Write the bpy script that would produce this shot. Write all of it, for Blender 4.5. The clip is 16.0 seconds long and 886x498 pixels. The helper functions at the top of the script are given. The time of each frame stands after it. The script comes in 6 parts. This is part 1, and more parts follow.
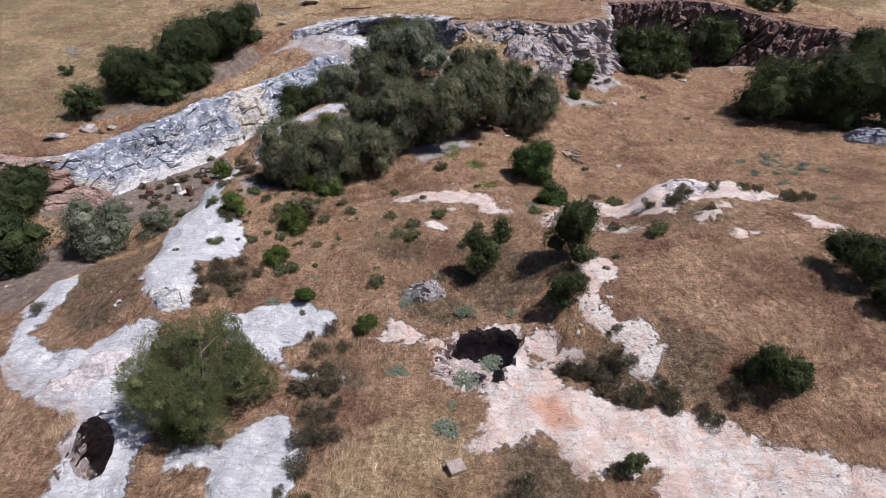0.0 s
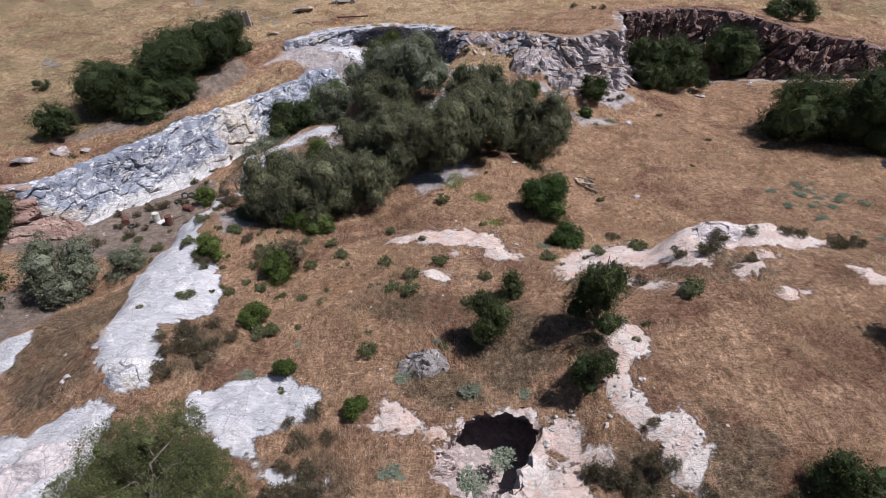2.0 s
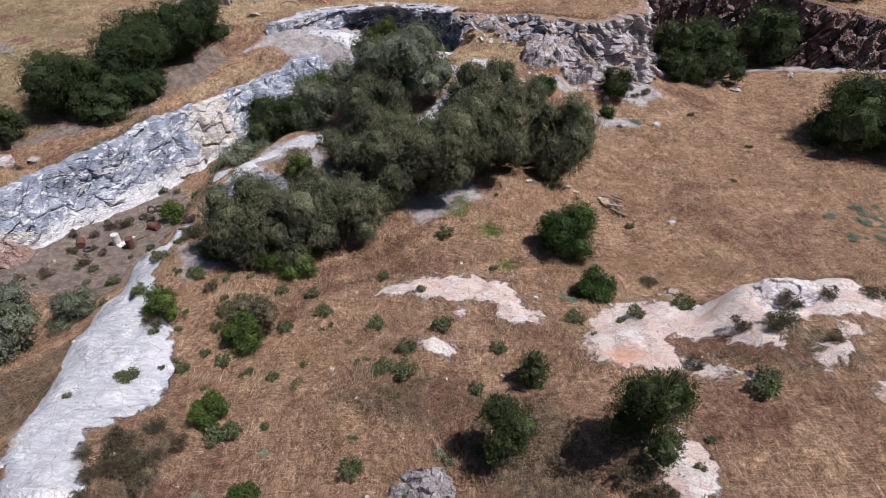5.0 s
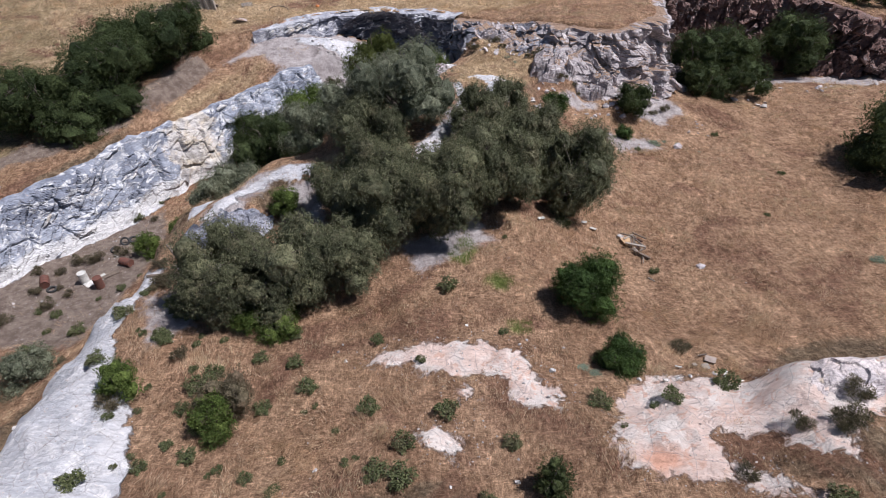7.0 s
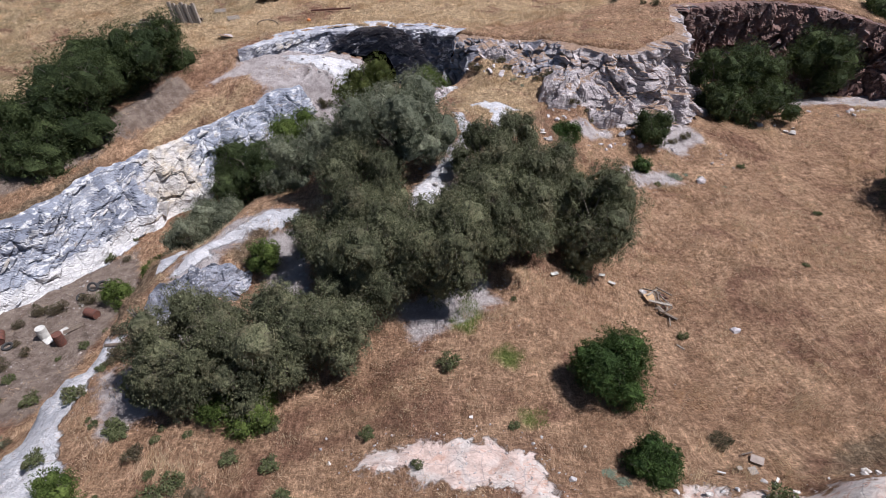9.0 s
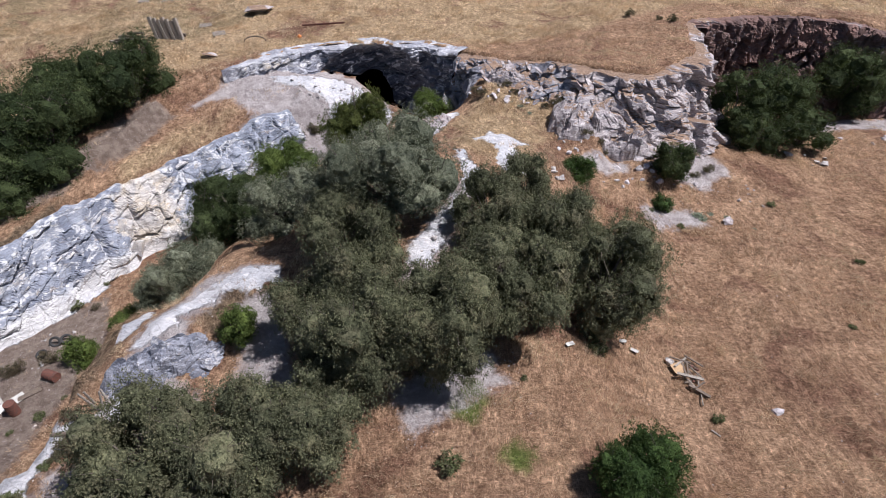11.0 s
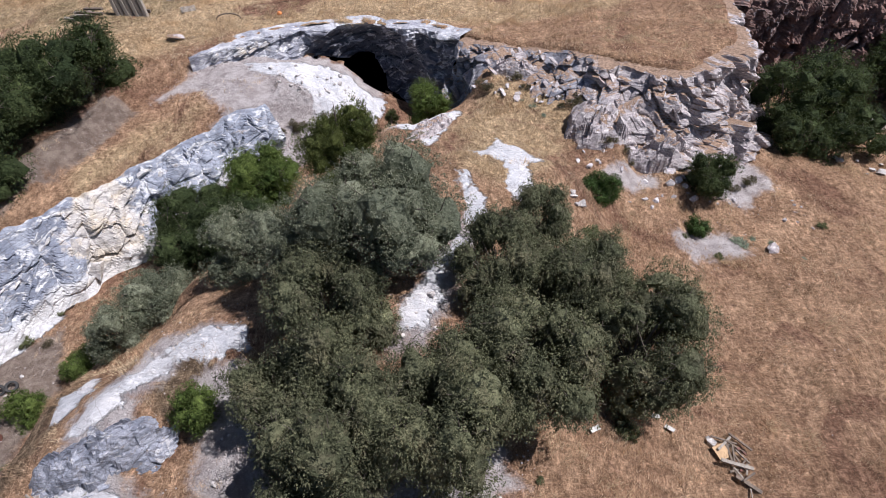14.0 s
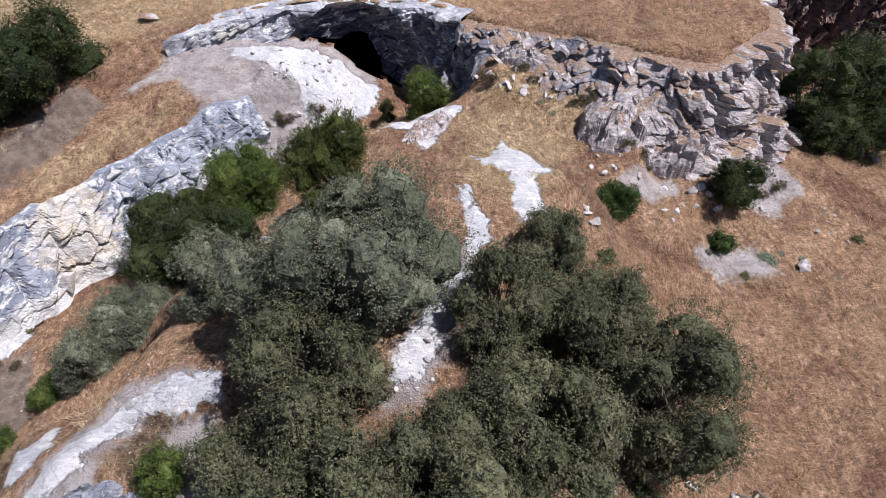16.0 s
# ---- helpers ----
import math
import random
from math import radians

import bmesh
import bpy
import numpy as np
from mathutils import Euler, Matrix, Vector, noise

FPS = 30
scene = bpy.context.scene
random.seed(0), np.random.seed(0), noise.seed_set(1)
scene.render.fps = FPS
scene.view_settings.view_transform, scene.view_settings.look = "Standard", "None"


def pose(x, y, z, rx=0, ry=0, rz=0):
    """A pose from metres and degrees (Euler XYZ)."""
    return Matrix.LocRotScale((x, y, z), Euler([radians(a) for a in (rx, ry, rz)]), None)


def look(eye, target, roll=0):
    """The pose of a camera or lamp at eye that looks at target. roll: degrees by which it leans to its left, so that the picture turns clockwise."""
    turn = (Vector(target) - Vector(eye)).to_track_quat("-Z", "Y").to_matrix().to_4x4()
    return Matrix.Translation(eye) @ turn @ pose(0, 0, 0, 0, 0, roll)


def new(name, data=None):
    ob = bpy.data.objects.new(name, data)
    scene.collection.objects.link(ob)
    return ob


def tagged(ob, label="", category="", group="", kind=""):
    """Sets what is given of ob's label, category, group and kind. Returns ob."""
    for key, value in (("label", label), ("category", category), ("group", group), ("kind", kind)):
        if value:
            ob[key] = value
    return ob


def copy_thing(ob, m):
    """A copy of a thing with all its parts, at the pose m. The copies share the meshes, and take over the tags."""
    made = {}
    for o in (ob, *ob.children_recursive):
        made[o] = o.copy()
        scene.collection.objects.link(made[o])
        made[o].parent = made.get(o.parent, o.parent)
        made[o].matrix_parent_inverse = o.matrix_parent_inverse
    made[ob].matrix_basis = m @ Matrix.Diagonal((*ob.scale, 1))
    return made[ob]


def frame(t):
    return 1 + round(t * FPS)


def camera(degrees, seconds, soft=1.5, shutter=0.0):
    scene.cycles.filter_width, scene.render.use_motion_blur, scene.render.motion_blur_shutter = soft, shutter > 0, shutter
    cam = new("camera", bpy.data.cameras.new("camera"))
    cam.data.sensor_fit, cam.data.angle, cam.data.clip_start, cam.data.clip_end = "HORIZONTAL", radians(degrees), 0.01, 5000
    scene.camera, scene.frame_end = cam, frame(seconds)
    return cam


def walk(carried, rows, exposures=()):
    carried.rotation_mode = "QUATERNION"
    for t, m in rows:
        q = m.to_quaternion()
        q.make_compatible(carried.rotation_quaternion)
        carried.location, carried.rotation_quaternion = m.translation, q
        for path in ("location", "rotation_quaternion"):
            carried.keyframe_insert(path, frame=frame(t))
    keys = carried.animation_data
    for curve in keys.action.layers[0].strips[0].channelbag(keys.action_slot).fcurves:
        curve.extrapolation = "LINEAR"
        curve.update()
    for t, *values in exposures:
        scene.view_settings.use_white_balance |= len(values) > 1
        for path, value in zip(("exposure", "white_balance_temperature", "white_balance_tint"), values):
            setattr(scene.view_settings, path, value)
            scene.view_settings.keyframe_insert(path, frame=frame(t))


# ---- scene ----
cam = camera(75.8, 16.0, soft=0.5)
METRES, EYE, TILT, LEAN, TURN = 40.0, 22.56, -35.0, 0.0, 0.0
ROWS = [
    (0.0, 0.0, 0.0, 0.0, 0.0, 0.0, -0.0),
    (0.5, -0.0005, 0.0279, 0.0192, 0.0, -0.02, -0.01),
    (1.0, -0.0011, 0.055, 0.0381, 0.01, -0.02, -0.03),
    (1.5, -0.0018, 0.0818, 0.0573, 0.01, -0.04, -0.03),
    (2.0, -0.0024, 0.1085, 0.0765, 0.02, -0.06, -0.03),
    (2.5, -0.0029, 0.1353, 0.0956, 0.03, -0.09, -0.05),
    (3.0, -0.003, 0.1625, 0.1142, 0.04, -0.27, -0.05),
    (3.5, -0.0038, 0.1898, 0.1326, 0.02, -1.0, -0.06),
    (6.0, -0.0094, 0.3239, 0.2272, -0.03, -4.03, -0.1),
    (6.5, -0.0103, 0.3514, 0.2464, -0.04, -4.06, -0.11),
    (7.0, -0.0108, 0.3783, 0.2658, -0.04, -4.12, -0.11),
    (7.5, -0.011, 0.4051, 0.2856, -0.02, -4.18, -0.12),
    (8.0, -0.0112, 0.4321, 0.3049, -0.03, -4.24, -0.14),
    (8.5, -0.0115, 0.4589, 0.3242, -0.05, -4.3, -0.16),
    (9.0, -0.0112, 0.4858, 0.3428, -0.02, -4.32, -0.16),
    (11.5, -0.0094, 0.6137, 0.4355, 0.11, -4.7, -0.17),
    (12.0, -0.0093, 0.638, 0.4524, 0.12, -5.15, -0.19),
    (12.5, -0.0092, 0.6613, 0.469, 0.14, -6.05, -0.17),
    (13.0, -0.0088, 0.6843, 0.4854, 0.16, -7.07, -0.16),
    (13.5, -0.0083, 0.7069, 0.5017, 0.2, -8.1, -0.16),
    (14.0, -0.0081, 0.7288, 0.5175, 0.2, -9.11, -0.16),
    (14.5, -0.0073, 0.7505, 0.5331, 0.23, -10.13, -0.16),
    (15.0, -0.0067, 0.7726, 0.5485, 0.25, -11.15, -0.15),
    (15.5, -0.0063, 0.7941, 0.5639, 0.27, -12.16, -0.16),
    (16.0, -0.006, 0.8151, 0.5789, 0.28, -13.12, -0.17),
]
walk(cam, [(t, pose(0, 0, EYE, TILT, LEAN, TURN) @ pose(METRES * x, METRES * y, METRES * z, 90 + pitch, roll, yaw)) for t, x, y, z, yaw, pitch, roll in ROWS], [(0, 0.10, 6080, 15), (8, 0.21, 6080, 15), (16, 0.38, 6080, 15)])

# ---- light ----
SUN_TO = Vector((.475, -.02, .88)).normalized()
world = bpy.data.worlds.new("sky")
world.use_nodes = True
scene.world = world
sky = world.node_tree.nodes.new("ShaderNodeTexSky")
sky.sky_type, sky.sun_disc = "NISHITA", False
sky.sun_elevation = math.asin(SUN_TO.z)
sky.sun_rotation = math.atan2(SUN_TO.x, SUN_TO.y)
world.node_tree.links.new(sky.outputs[0], world.node_tree.nodes["Background"].inputs[0])
world.node_tree.nodes["Background"].inputs[1].default_value = .048
sun = new("sun", bpy.data.lights.new("sun", "SUN"))
sun.data.energy, sun.data.angle, sun.data.color = 5.0, radians(.55), (1, .955, .90)
sun.matrix_world = look((SUN_TO.x * 90, SUN_TO.y * 90 + 50, SUN_TO.z * 90), (0, 50, 0))


# ---- materials ----
def nodes_of(name):
    m = bpy.data.materials.new(name)
    m.use_nodes = True
    return m, m.node_tree, m.node_tree.nodes["Principled BSDF"]


def socket(nt, value, to):
    if isinstance(value, bpy.types.NodeSocket):
        nt.links.new(value, to)
    elif isinstance(value, tuple) and len(value) == 3:
        to.default_value = (*value, 1)
    else:
        to.default_value = value


def coords(nt):
    return nt.nodes.new("ShaderNodeNewGeometry").outputs["Position"]


def n_noise(nt, pos, scale, detail=4, rough=.55, stretch=None, distort=0):
    if stretch:
        mp = nt.nodes.new("ShaderNodeMapping")
        mp.inputs["Scale"].default_value = stretch[:3]
        if len(stretch) > 3:
            mp.inputs["Rotation"].default_value = stretch[3:]
        nt.links.new(pos, mp.inputs[0])
        pos = mp.outputs[0]
    n = nt.nodes.new("ShaderNodeTexNoise")
    n.inputs["Scale"].default_value, n.inputs["Detail"].default_value, n.inputs["Roughness"].default_value = scale, detail, rough
    n.inputs["Distortion"].default_value = distort
    nt.links.new(pos, n.inputs["Vector"])
    return n.outputs[0]


def n_ramp(nt, value, a, b, smoothly=True):
    r = nt.nodes.new("ShaderNodeMapRange")
    r.interpolation_type = "SMOOTHSTEP" if smoothly else "LINEAR"
    r.inputs["From Min"].default_value, r.inputs["From Max"].default_value = a, b
    nt.links.new(value, r.inputs["Value"])
    return r.outputs[0]


def n_math(nt, op, a, b=0.0):
    n = nt.nodes.new("ShaderNodeMath")
    n.operation = op
    socket(nt, a, n.inputs[0])
    socket(nt, b, n.inputs[1])
    return n.outputs[0]


def n_mix(nt, f, a, b, how="MIX"):
    n = nt.nodes.new("ShaderNodeMix")
    n.data_type, n.blend_type = "RGBA", how
    socket(nt, f, n.inputs[0])
    socket(nt, a, n.inputs[6])
    socket(nt, b, n.inputs[7])
    return n.outputs[2]


def n_attr(nt, name):
    n = nt.nodes.new("ShaderNodeAttribute")
    n.attribute_name = name
    return n.outputs["Fac"]


def n_bump(nt, bsdf, height, strength, distance):
    b = nt.nodes.new("ShaderNodeBump")
    b.inputs["Strength"].default_value, b.inputs["Distance"].default_value = strength, distance
    nt.links.new(height, b.inputs["Height"])
    nt.links.new(b.outputs[0], bsdf.inputs["Normal"])


def n_noise_colour(nt, pos, scale):
    n = nt.nodes.new("ShaderNodeTexNoise")
    n.inputs["Scale"].default_value, n.inputs["Detail"].default_value = scale, 3
    nt.links.new(pos, n.inputs["Vector"])
    return n.outputs[1]


def n_vector(nt, pos, shift, amount):
    """The place, pushed about by a noise's colour."""
    n = nt.nodes.new("ShaderNodeVectorMath")
    n.operation = "MULTIPLY_ADD"
    nt.links.new(shift, n.inputs[0])
    n.inputs[1].default_value = (amount, amount, amount)
    nt.links.new(pos, n.inputs[2])
    return n.outputs[0]


def n_cracks(nt, pos, scale, width):
    v = nt.nodes.new("ShaderNodeTexVoronoi")
    v.feature = "DISTANCE_TO_EDGE"
    v.inputs["Scale"].default_value = scale
    nt.links.new(pos, v.inputs["Vector"])
    return n_ramp(nt, v.outputs[0], 0.0, width)


def rock_colour(nt, pos, a, b, c, d, scale=.5, pale=.54):
    """Mottled rock: two main tones, a stain and fine grain."""
    big = n_ramp(nt, n_noise(nt, pos, scale, 5, .6, None, .6), .38, .62)
    col = n_mix(nt, big, a, b)
    st = n_ramp(nt, n_noise(nt, pos, scale * 1.9, 6, .65, (1, 1, 2.2, .5, .3, .2), 1.2), pale, pale + .09)
    col = n_mix(nt, st, col, c)
    st2 = n_ramp(nt, n_noise(nt, pos, scale * 3.7, 5, .6, (1, .7, 1.6, .1, .7, .4), .8), .60, .72)
    col = n_mix(nt, st2, col, d)
    grain = n_ramp(nt, n_noise(nt, pos, 9, 5, .7), .25, .75, False)
    return n_mix(nt, .35, col, n_mix(nt, grain, (.55, .54, .55), (1, 1, 1)), "MULTIPLY")


def rock_material(name, a, b, c, d, scale=.5, relief=.1, pale=.54, bed=None, soil=0.0, patch=None):
    """Bare rock; bed turns its fine layering, soil is how flat a ledge must be to hold dry earth, patch is a second stone along its own outline."""
    m, nt, bsdf = nodes_of(name)
    pos = coords(nt)
    col = rock_colour(nt, pos, a, b, c, d, scale, pale)
    if patch:
        edge = n_math(nt, "ADD", n_attr(nt, "cream"), n_math(nt, "MULTIPLY", n_math(nt, "SUBTRACT", n_noise(nt, pos, .8, 6, .65), .5), 2.4))
        col = n_mix(nt, n_ramp(nt, edge, -.2, .2), col, rock_colour(nt, pos, *patch, .6))
        edge = n_math(nt, "ADD", n_attr(nt, "apron"), n_math(nt, "MULTIPLY", n_math(nt, "SUBTRACT", n_noise(nt, pos, .5, 6, .65), .5), 1.6))
        col = n_mix(nt, n_math(nt, "MULTIPLY", n_ramp(nt, edge, -.3, .3), .8), col, (.74, .73, .73))
    layers = n_noise(nt, pos, 2.2, 6, .72, (.5, .5, 5.5, *(bed or (.5, .3, .2))), .9)
    col = n_mix(nt, .7, col, n_mix(nt, n_ramp(nt, layers, .33, .66, False), (.48, .48, .50), (1.28, 1.27, 1.25)), "MULTIPLY")
    seam = n_math(nt, "MULTIPLY", n_cracks(nt, pos, 1.3, .03), n_cracks(nt, pos, 4.2, .03))
    col = n_mix(nt, n_math(nt, "MULTIPLY", n_math(nt, "SUBTRACT", 1.0, seam), .5), col, (.12, .105, .11))
    if soil:
        up = nt.nodes.new("ShaderNodeSeparateXYZ")
        nt.links.new(nt.nodes.new("ShaderNodeNewGeometry").outputs["True Normal"], up.inputs[0])
        ledge = n_math(nt, "ADD", up.outputs[2], n_math(nt, "MULTIPLY", n_math(nt, "SUBTRACT", n_noise(nt, pos, .7, 5, .6), .5), .9))
        earth = n_mix(nt, n_ramp(nt, n_noise(nt, pos, 8, 5, .7), .35, .65), (.17, .115, .085), (.36, .25, .18))
        col = n_mix(nt, n_ramp(nt, ledge, soil, soil + .08), col, earth)
    rough = n_math(nt, "ADD", n_noise(nt, pos, 4, 8, .74, (1, 1, 2.5, *(bed or (.5, .3, .2)))), n_math(nt, "MULTIPLY", layers, .25))
    # angular chips of three sizes
    for size, deep in ((.9, 1.5), (2.3, .8), (6, .35)):
        turned = nt.nodes.new("ShaderNodeMapping")
        turned.inputs["Rotation"].default_value = bed or (.5, .3, .2)
        turned.inputs["Scale"].default_value = (.7, 1, 1.5)
        nt.links.new(n_vector(nt, pos, n_noise_colour(nt, pos, size * .8), .35 / size), turned.inputs[0])
        chip = nt.nodes.new("ShaderNodeTexVoronoi")
        chip.distance = "CHEBYCHEV"
        chip.inputs["Scale"].default_value = size
        nt.links.new(turned.outputs[0], chip.inputs["Vector"])
        rough = n_math(nt, "SUBTRACT", rough, n_math(nt, "MULTIPLY", chip.outputs[0], deep))
    nt.links.new(col, bsdf.inputs["Base Color"])
    bsdf.inputs["Roughness"].default_value = .9
    bsdf.inputs["Specular IOR Level"].default_value = .25
    n_bump(nt, bsdf, rough, .9, relief)
    return m


def ground_material():
    m, nt, bsdf = nodes_of("dry_hillside")
    pos = coords(nt)
    wob = n_math(nt, "MULTIPLY", n_math(nt, "SUBTRACT", n_noise(nt, pos, .9, 7, .68, None, .4), .5), 2.6)
    fine = n_noise(nt, pos, 14, 6, .7)
    # straw, bleached grass, red-brown litter and bare earth
    straw = n_mix(nt, n_ramp(nt, n_noise(nt, pos, .32, 6, .62, None, .7), .36, .62), (.55, .37, .248), (.40, .255, .168))
    straw = n_mix(nt, n_ramp(nt, n_math(nt, "ADD", n_attr(nt, "gold"), wob), -.8, .8), straw, (.57, .43, .275))
    straw = n_mix(nt, n_math(nt, "MULTIPLY", n_ramp(nt, n_math(nt, "ADD", n_attr(nt, "olive"), wob), -.8, .8), n_ramp(nt, n_noise(nt, pos, .11, 5, .65, None, .8), .34, .58)), straw, (.33, .26, .155))
    straw = n_mix(nt, n_ramp(nt, n_noise(nt, pos, 1.3, 6, .7, None, 1.0), .56, .72), straw, (.26, .16, .115))
    brush = n_mix(nt, n_ramp(nt, n_noise(nt, pos, 2.6, 6, .7), .36, .64), (.165, .125, .088), (.32, .24, .165))
    straw = n_mix(nt, n_ramp(nt, n_math(nt, "ADD", n_attr(nt, "brush"), n_math(nt, "MULTIPLY", wob, .8)), -.35, .35), straw, brush)
    straw = n_mix(nt, n_ramp(nt, n_noise(nt, pos, .17, 5, .6, None, 1.0), .52, .64), straw, (.29, .17, .118))
    # tufts and clumps of varied tone, the shade between them put into the colour
    tuft = n_ramp(nt, n_noise(nt, pos, 1.5, 6, .75, (1, .6, 1, 0, 0, .4), 1.6), .32, .66, False)
    straw = n_mix(nt, .8, straw, n_mix(nt, tuft, (.45, .41, .38), (1.35, 1.35, 1.34)), "MULTIPLY")
    clump = n_ramp(nt, n_noise(nt, pos, 3.4, 8, .78, None, .6), .40, .62, False)
    straw = n_mix(nt, .75, straw, n_mix(nt, clump, (.52, .48, .45), (1.32, 1.32, 1.30)), "MULTIPLY")
    green = n_ramp(nt, n_math(nt, "ADD", n_attr(nt, "green"), n_math(nt, "MULTIPLY", wob, .5)), -.3, .3)
    straw = n_mix(nt, n_math(nt, "MULTIPLY", green, .9), straw, (.17, .225, .06))
    # matted pale stalks lying both ways, thatch shade painted dark between them
    one = n_noise(nt, pos, 9, 5, .75, (1, .22, 1, 0, 0, .5), 1.2)
    two = n_noise(nt, pos, 9, 5, .75, (.22, 1, 1, 0, 0, .3), 1.2)
    stalks = n_ramp(nt, n_math(nt, "MAXIMUM", one, two), .46, .70, False)
    straw = n_mix(nt, .85, straw, n_mix(nt, stalks, (.50, .46, .43), (1.75, 1.78, 1.8)), "MULTIPLY")
    straw = n_mix(nt, n_ramp(nt, n_noise(nt, pos, 26, 4, .7), .60, .74), straw, (.70, .58, .45))
    earth = n_mix(nt, n_ramp(nt, n_noise(nt, pos, 1.7, 6, .7), .35, .65), (.20, .15, .125), (.33, .265, .22))
    earth = n_mix(nt, n_ramp(nt, fine, .62, .68), earth, (.55, .51, .49))
    col = n_mix(nt, n_ramp(nt, n_math(nt, "ADD", n_attr(nt, "earth"), wob), -.35, .35), straw, earth)
    gravel = n_mix(nt, n_ramp(nt, n_noise(nt, pos, 1.1, 8, .74), .4, .6), (.41, .355, .35), (.59, .54, .535))
    gravel = n_mix(nt, n_ramp(nt, fine, .58, .66), gravel, (.72, .68, .68))
    col = n_mix(nt, n_ramp(nt, n_math(nt, "ADD", n_attr(nt, "gravel"), wob), -.35, .35), col, gravel)
    white = rock_colour(nt, pos, (.69, .68, .70), (.57, .575, .61), (.78, .765, .77), (.50, .47, .49), .7)
    pink = rock_colour(nt, pos, (.68, .53, .47), (.72, .65, .61), (.64, .44, .36), (.55, .49, .47), .7)
    rust = n_ramp(nt, n_math(nt, "ADD", n_attr(nt, "rust"), n_math(nt, "MULTIPLY", wob, .6)), -.4, .4)
    pink = n_mix(nt, rust, pink, (.58, .33, .24))
    bands = n_ramp(nt, n_noise(nt, pos, 1.1, 6, .7, (.35, 1.6, 1, 0, 0, -.45), .8), .36, .64)
    white = n_mix(nt, n_math(nt, "MULTIPLY", rust, n_math(nt, "MULTIPLY", bands, .75)), white, (.47, .36, .335))
    scored = n_ramp(nt, n_noise(nt, pos, 5, 4, .7, (.3, 1.3, 1, 0, 0, .5), .4), .40, .62, False)
    white = n_mix(nt, .5, white, n_mix(nt, scored, (.74, .74, .76), (1.1, 1.1, 1.1)), "MULTIPLY")
    lines = n_cracks(nt, pos, .8, .022)
    f_pink = n_ramp(nt, n_math(nt, "ADD", n_attr(nt, "pink"), n_math(nt, "MULTIPLY", wob, 1.05)), -.10, .10)
    f_white = n_ramp(nt, n_math(nt, "ADD", n_attr(nt, "white"), n_math(nt, "MULTIPLY", wob, .75)), -.10, .10)
    col = n_mix(nt, f_pink, col, pink)
    col = n_mix(nt, f_white, col, white)
    stone = n_math(nt, "MAXIMUM", f_pink, f_white)
    dark = n_math(nt, "MULTIPLY", stone, n_math(nt, "SUBTRACT", 1.0, lines))
    col = n_mix(nt, n_math(nt, "MULTIPLY", dark, .45), col, (.30, .27, .27))
    nt.links.new(col, bsdf.inputs["Base Color"])
    bsdf.inputs["Roughness"].default_value = .95
    bsdf.inputs["Specular IOR Level"].default_value = .15
    crust = nt.nodes.new("ShaderNodeTexVoronoi")
    crust.inputs["Scale"].default_value = 3.2
    nt.links.new(pos, crust.inputs["Vector"])
    chips = nt.nodes.new("ShaderNodeTexVoronoi")
    chips.inputs["Scale"].default_value = 9
    nt.links.new(pos, chips.inputs["Vector"])
    ribs = n_noise(nt, pos, 1.6, 8, .72, (1, 2.4, 1, 0, 0, .5), 1.2)
    hard = n_math(nt, "ADD", n_math(nt, "MULTIPLY", ribs, .8), n_math(nt, "SUBTRACT", n_math(nt, "MULTIPLY", crust.outputs[0], -.16), n_math(nt, "MULTIPLY", chips.outputs[0], .10)))
    soft_relief = n_math(nt, "ADD", n_noise(nt, pos, 5, 8, .75), n_math(nt, "ADD", n_math(nt, "MULTIPLY", n_noise(nt, pos, 1.6, 4), 1.6), n_math(nt, "MULTIPLY", stalks, .35)))
    both = nt.nodes.new("ShaderNodeMix")
    nt.links.new(stone, both.inputs[0])
    nt.links.new(soft_relief, both.inputs[2])
    nt.links.new(hard, both.inputs[3])
    n_bump(nt, bsdf, both.outputs[0], .9, .26)
    return m


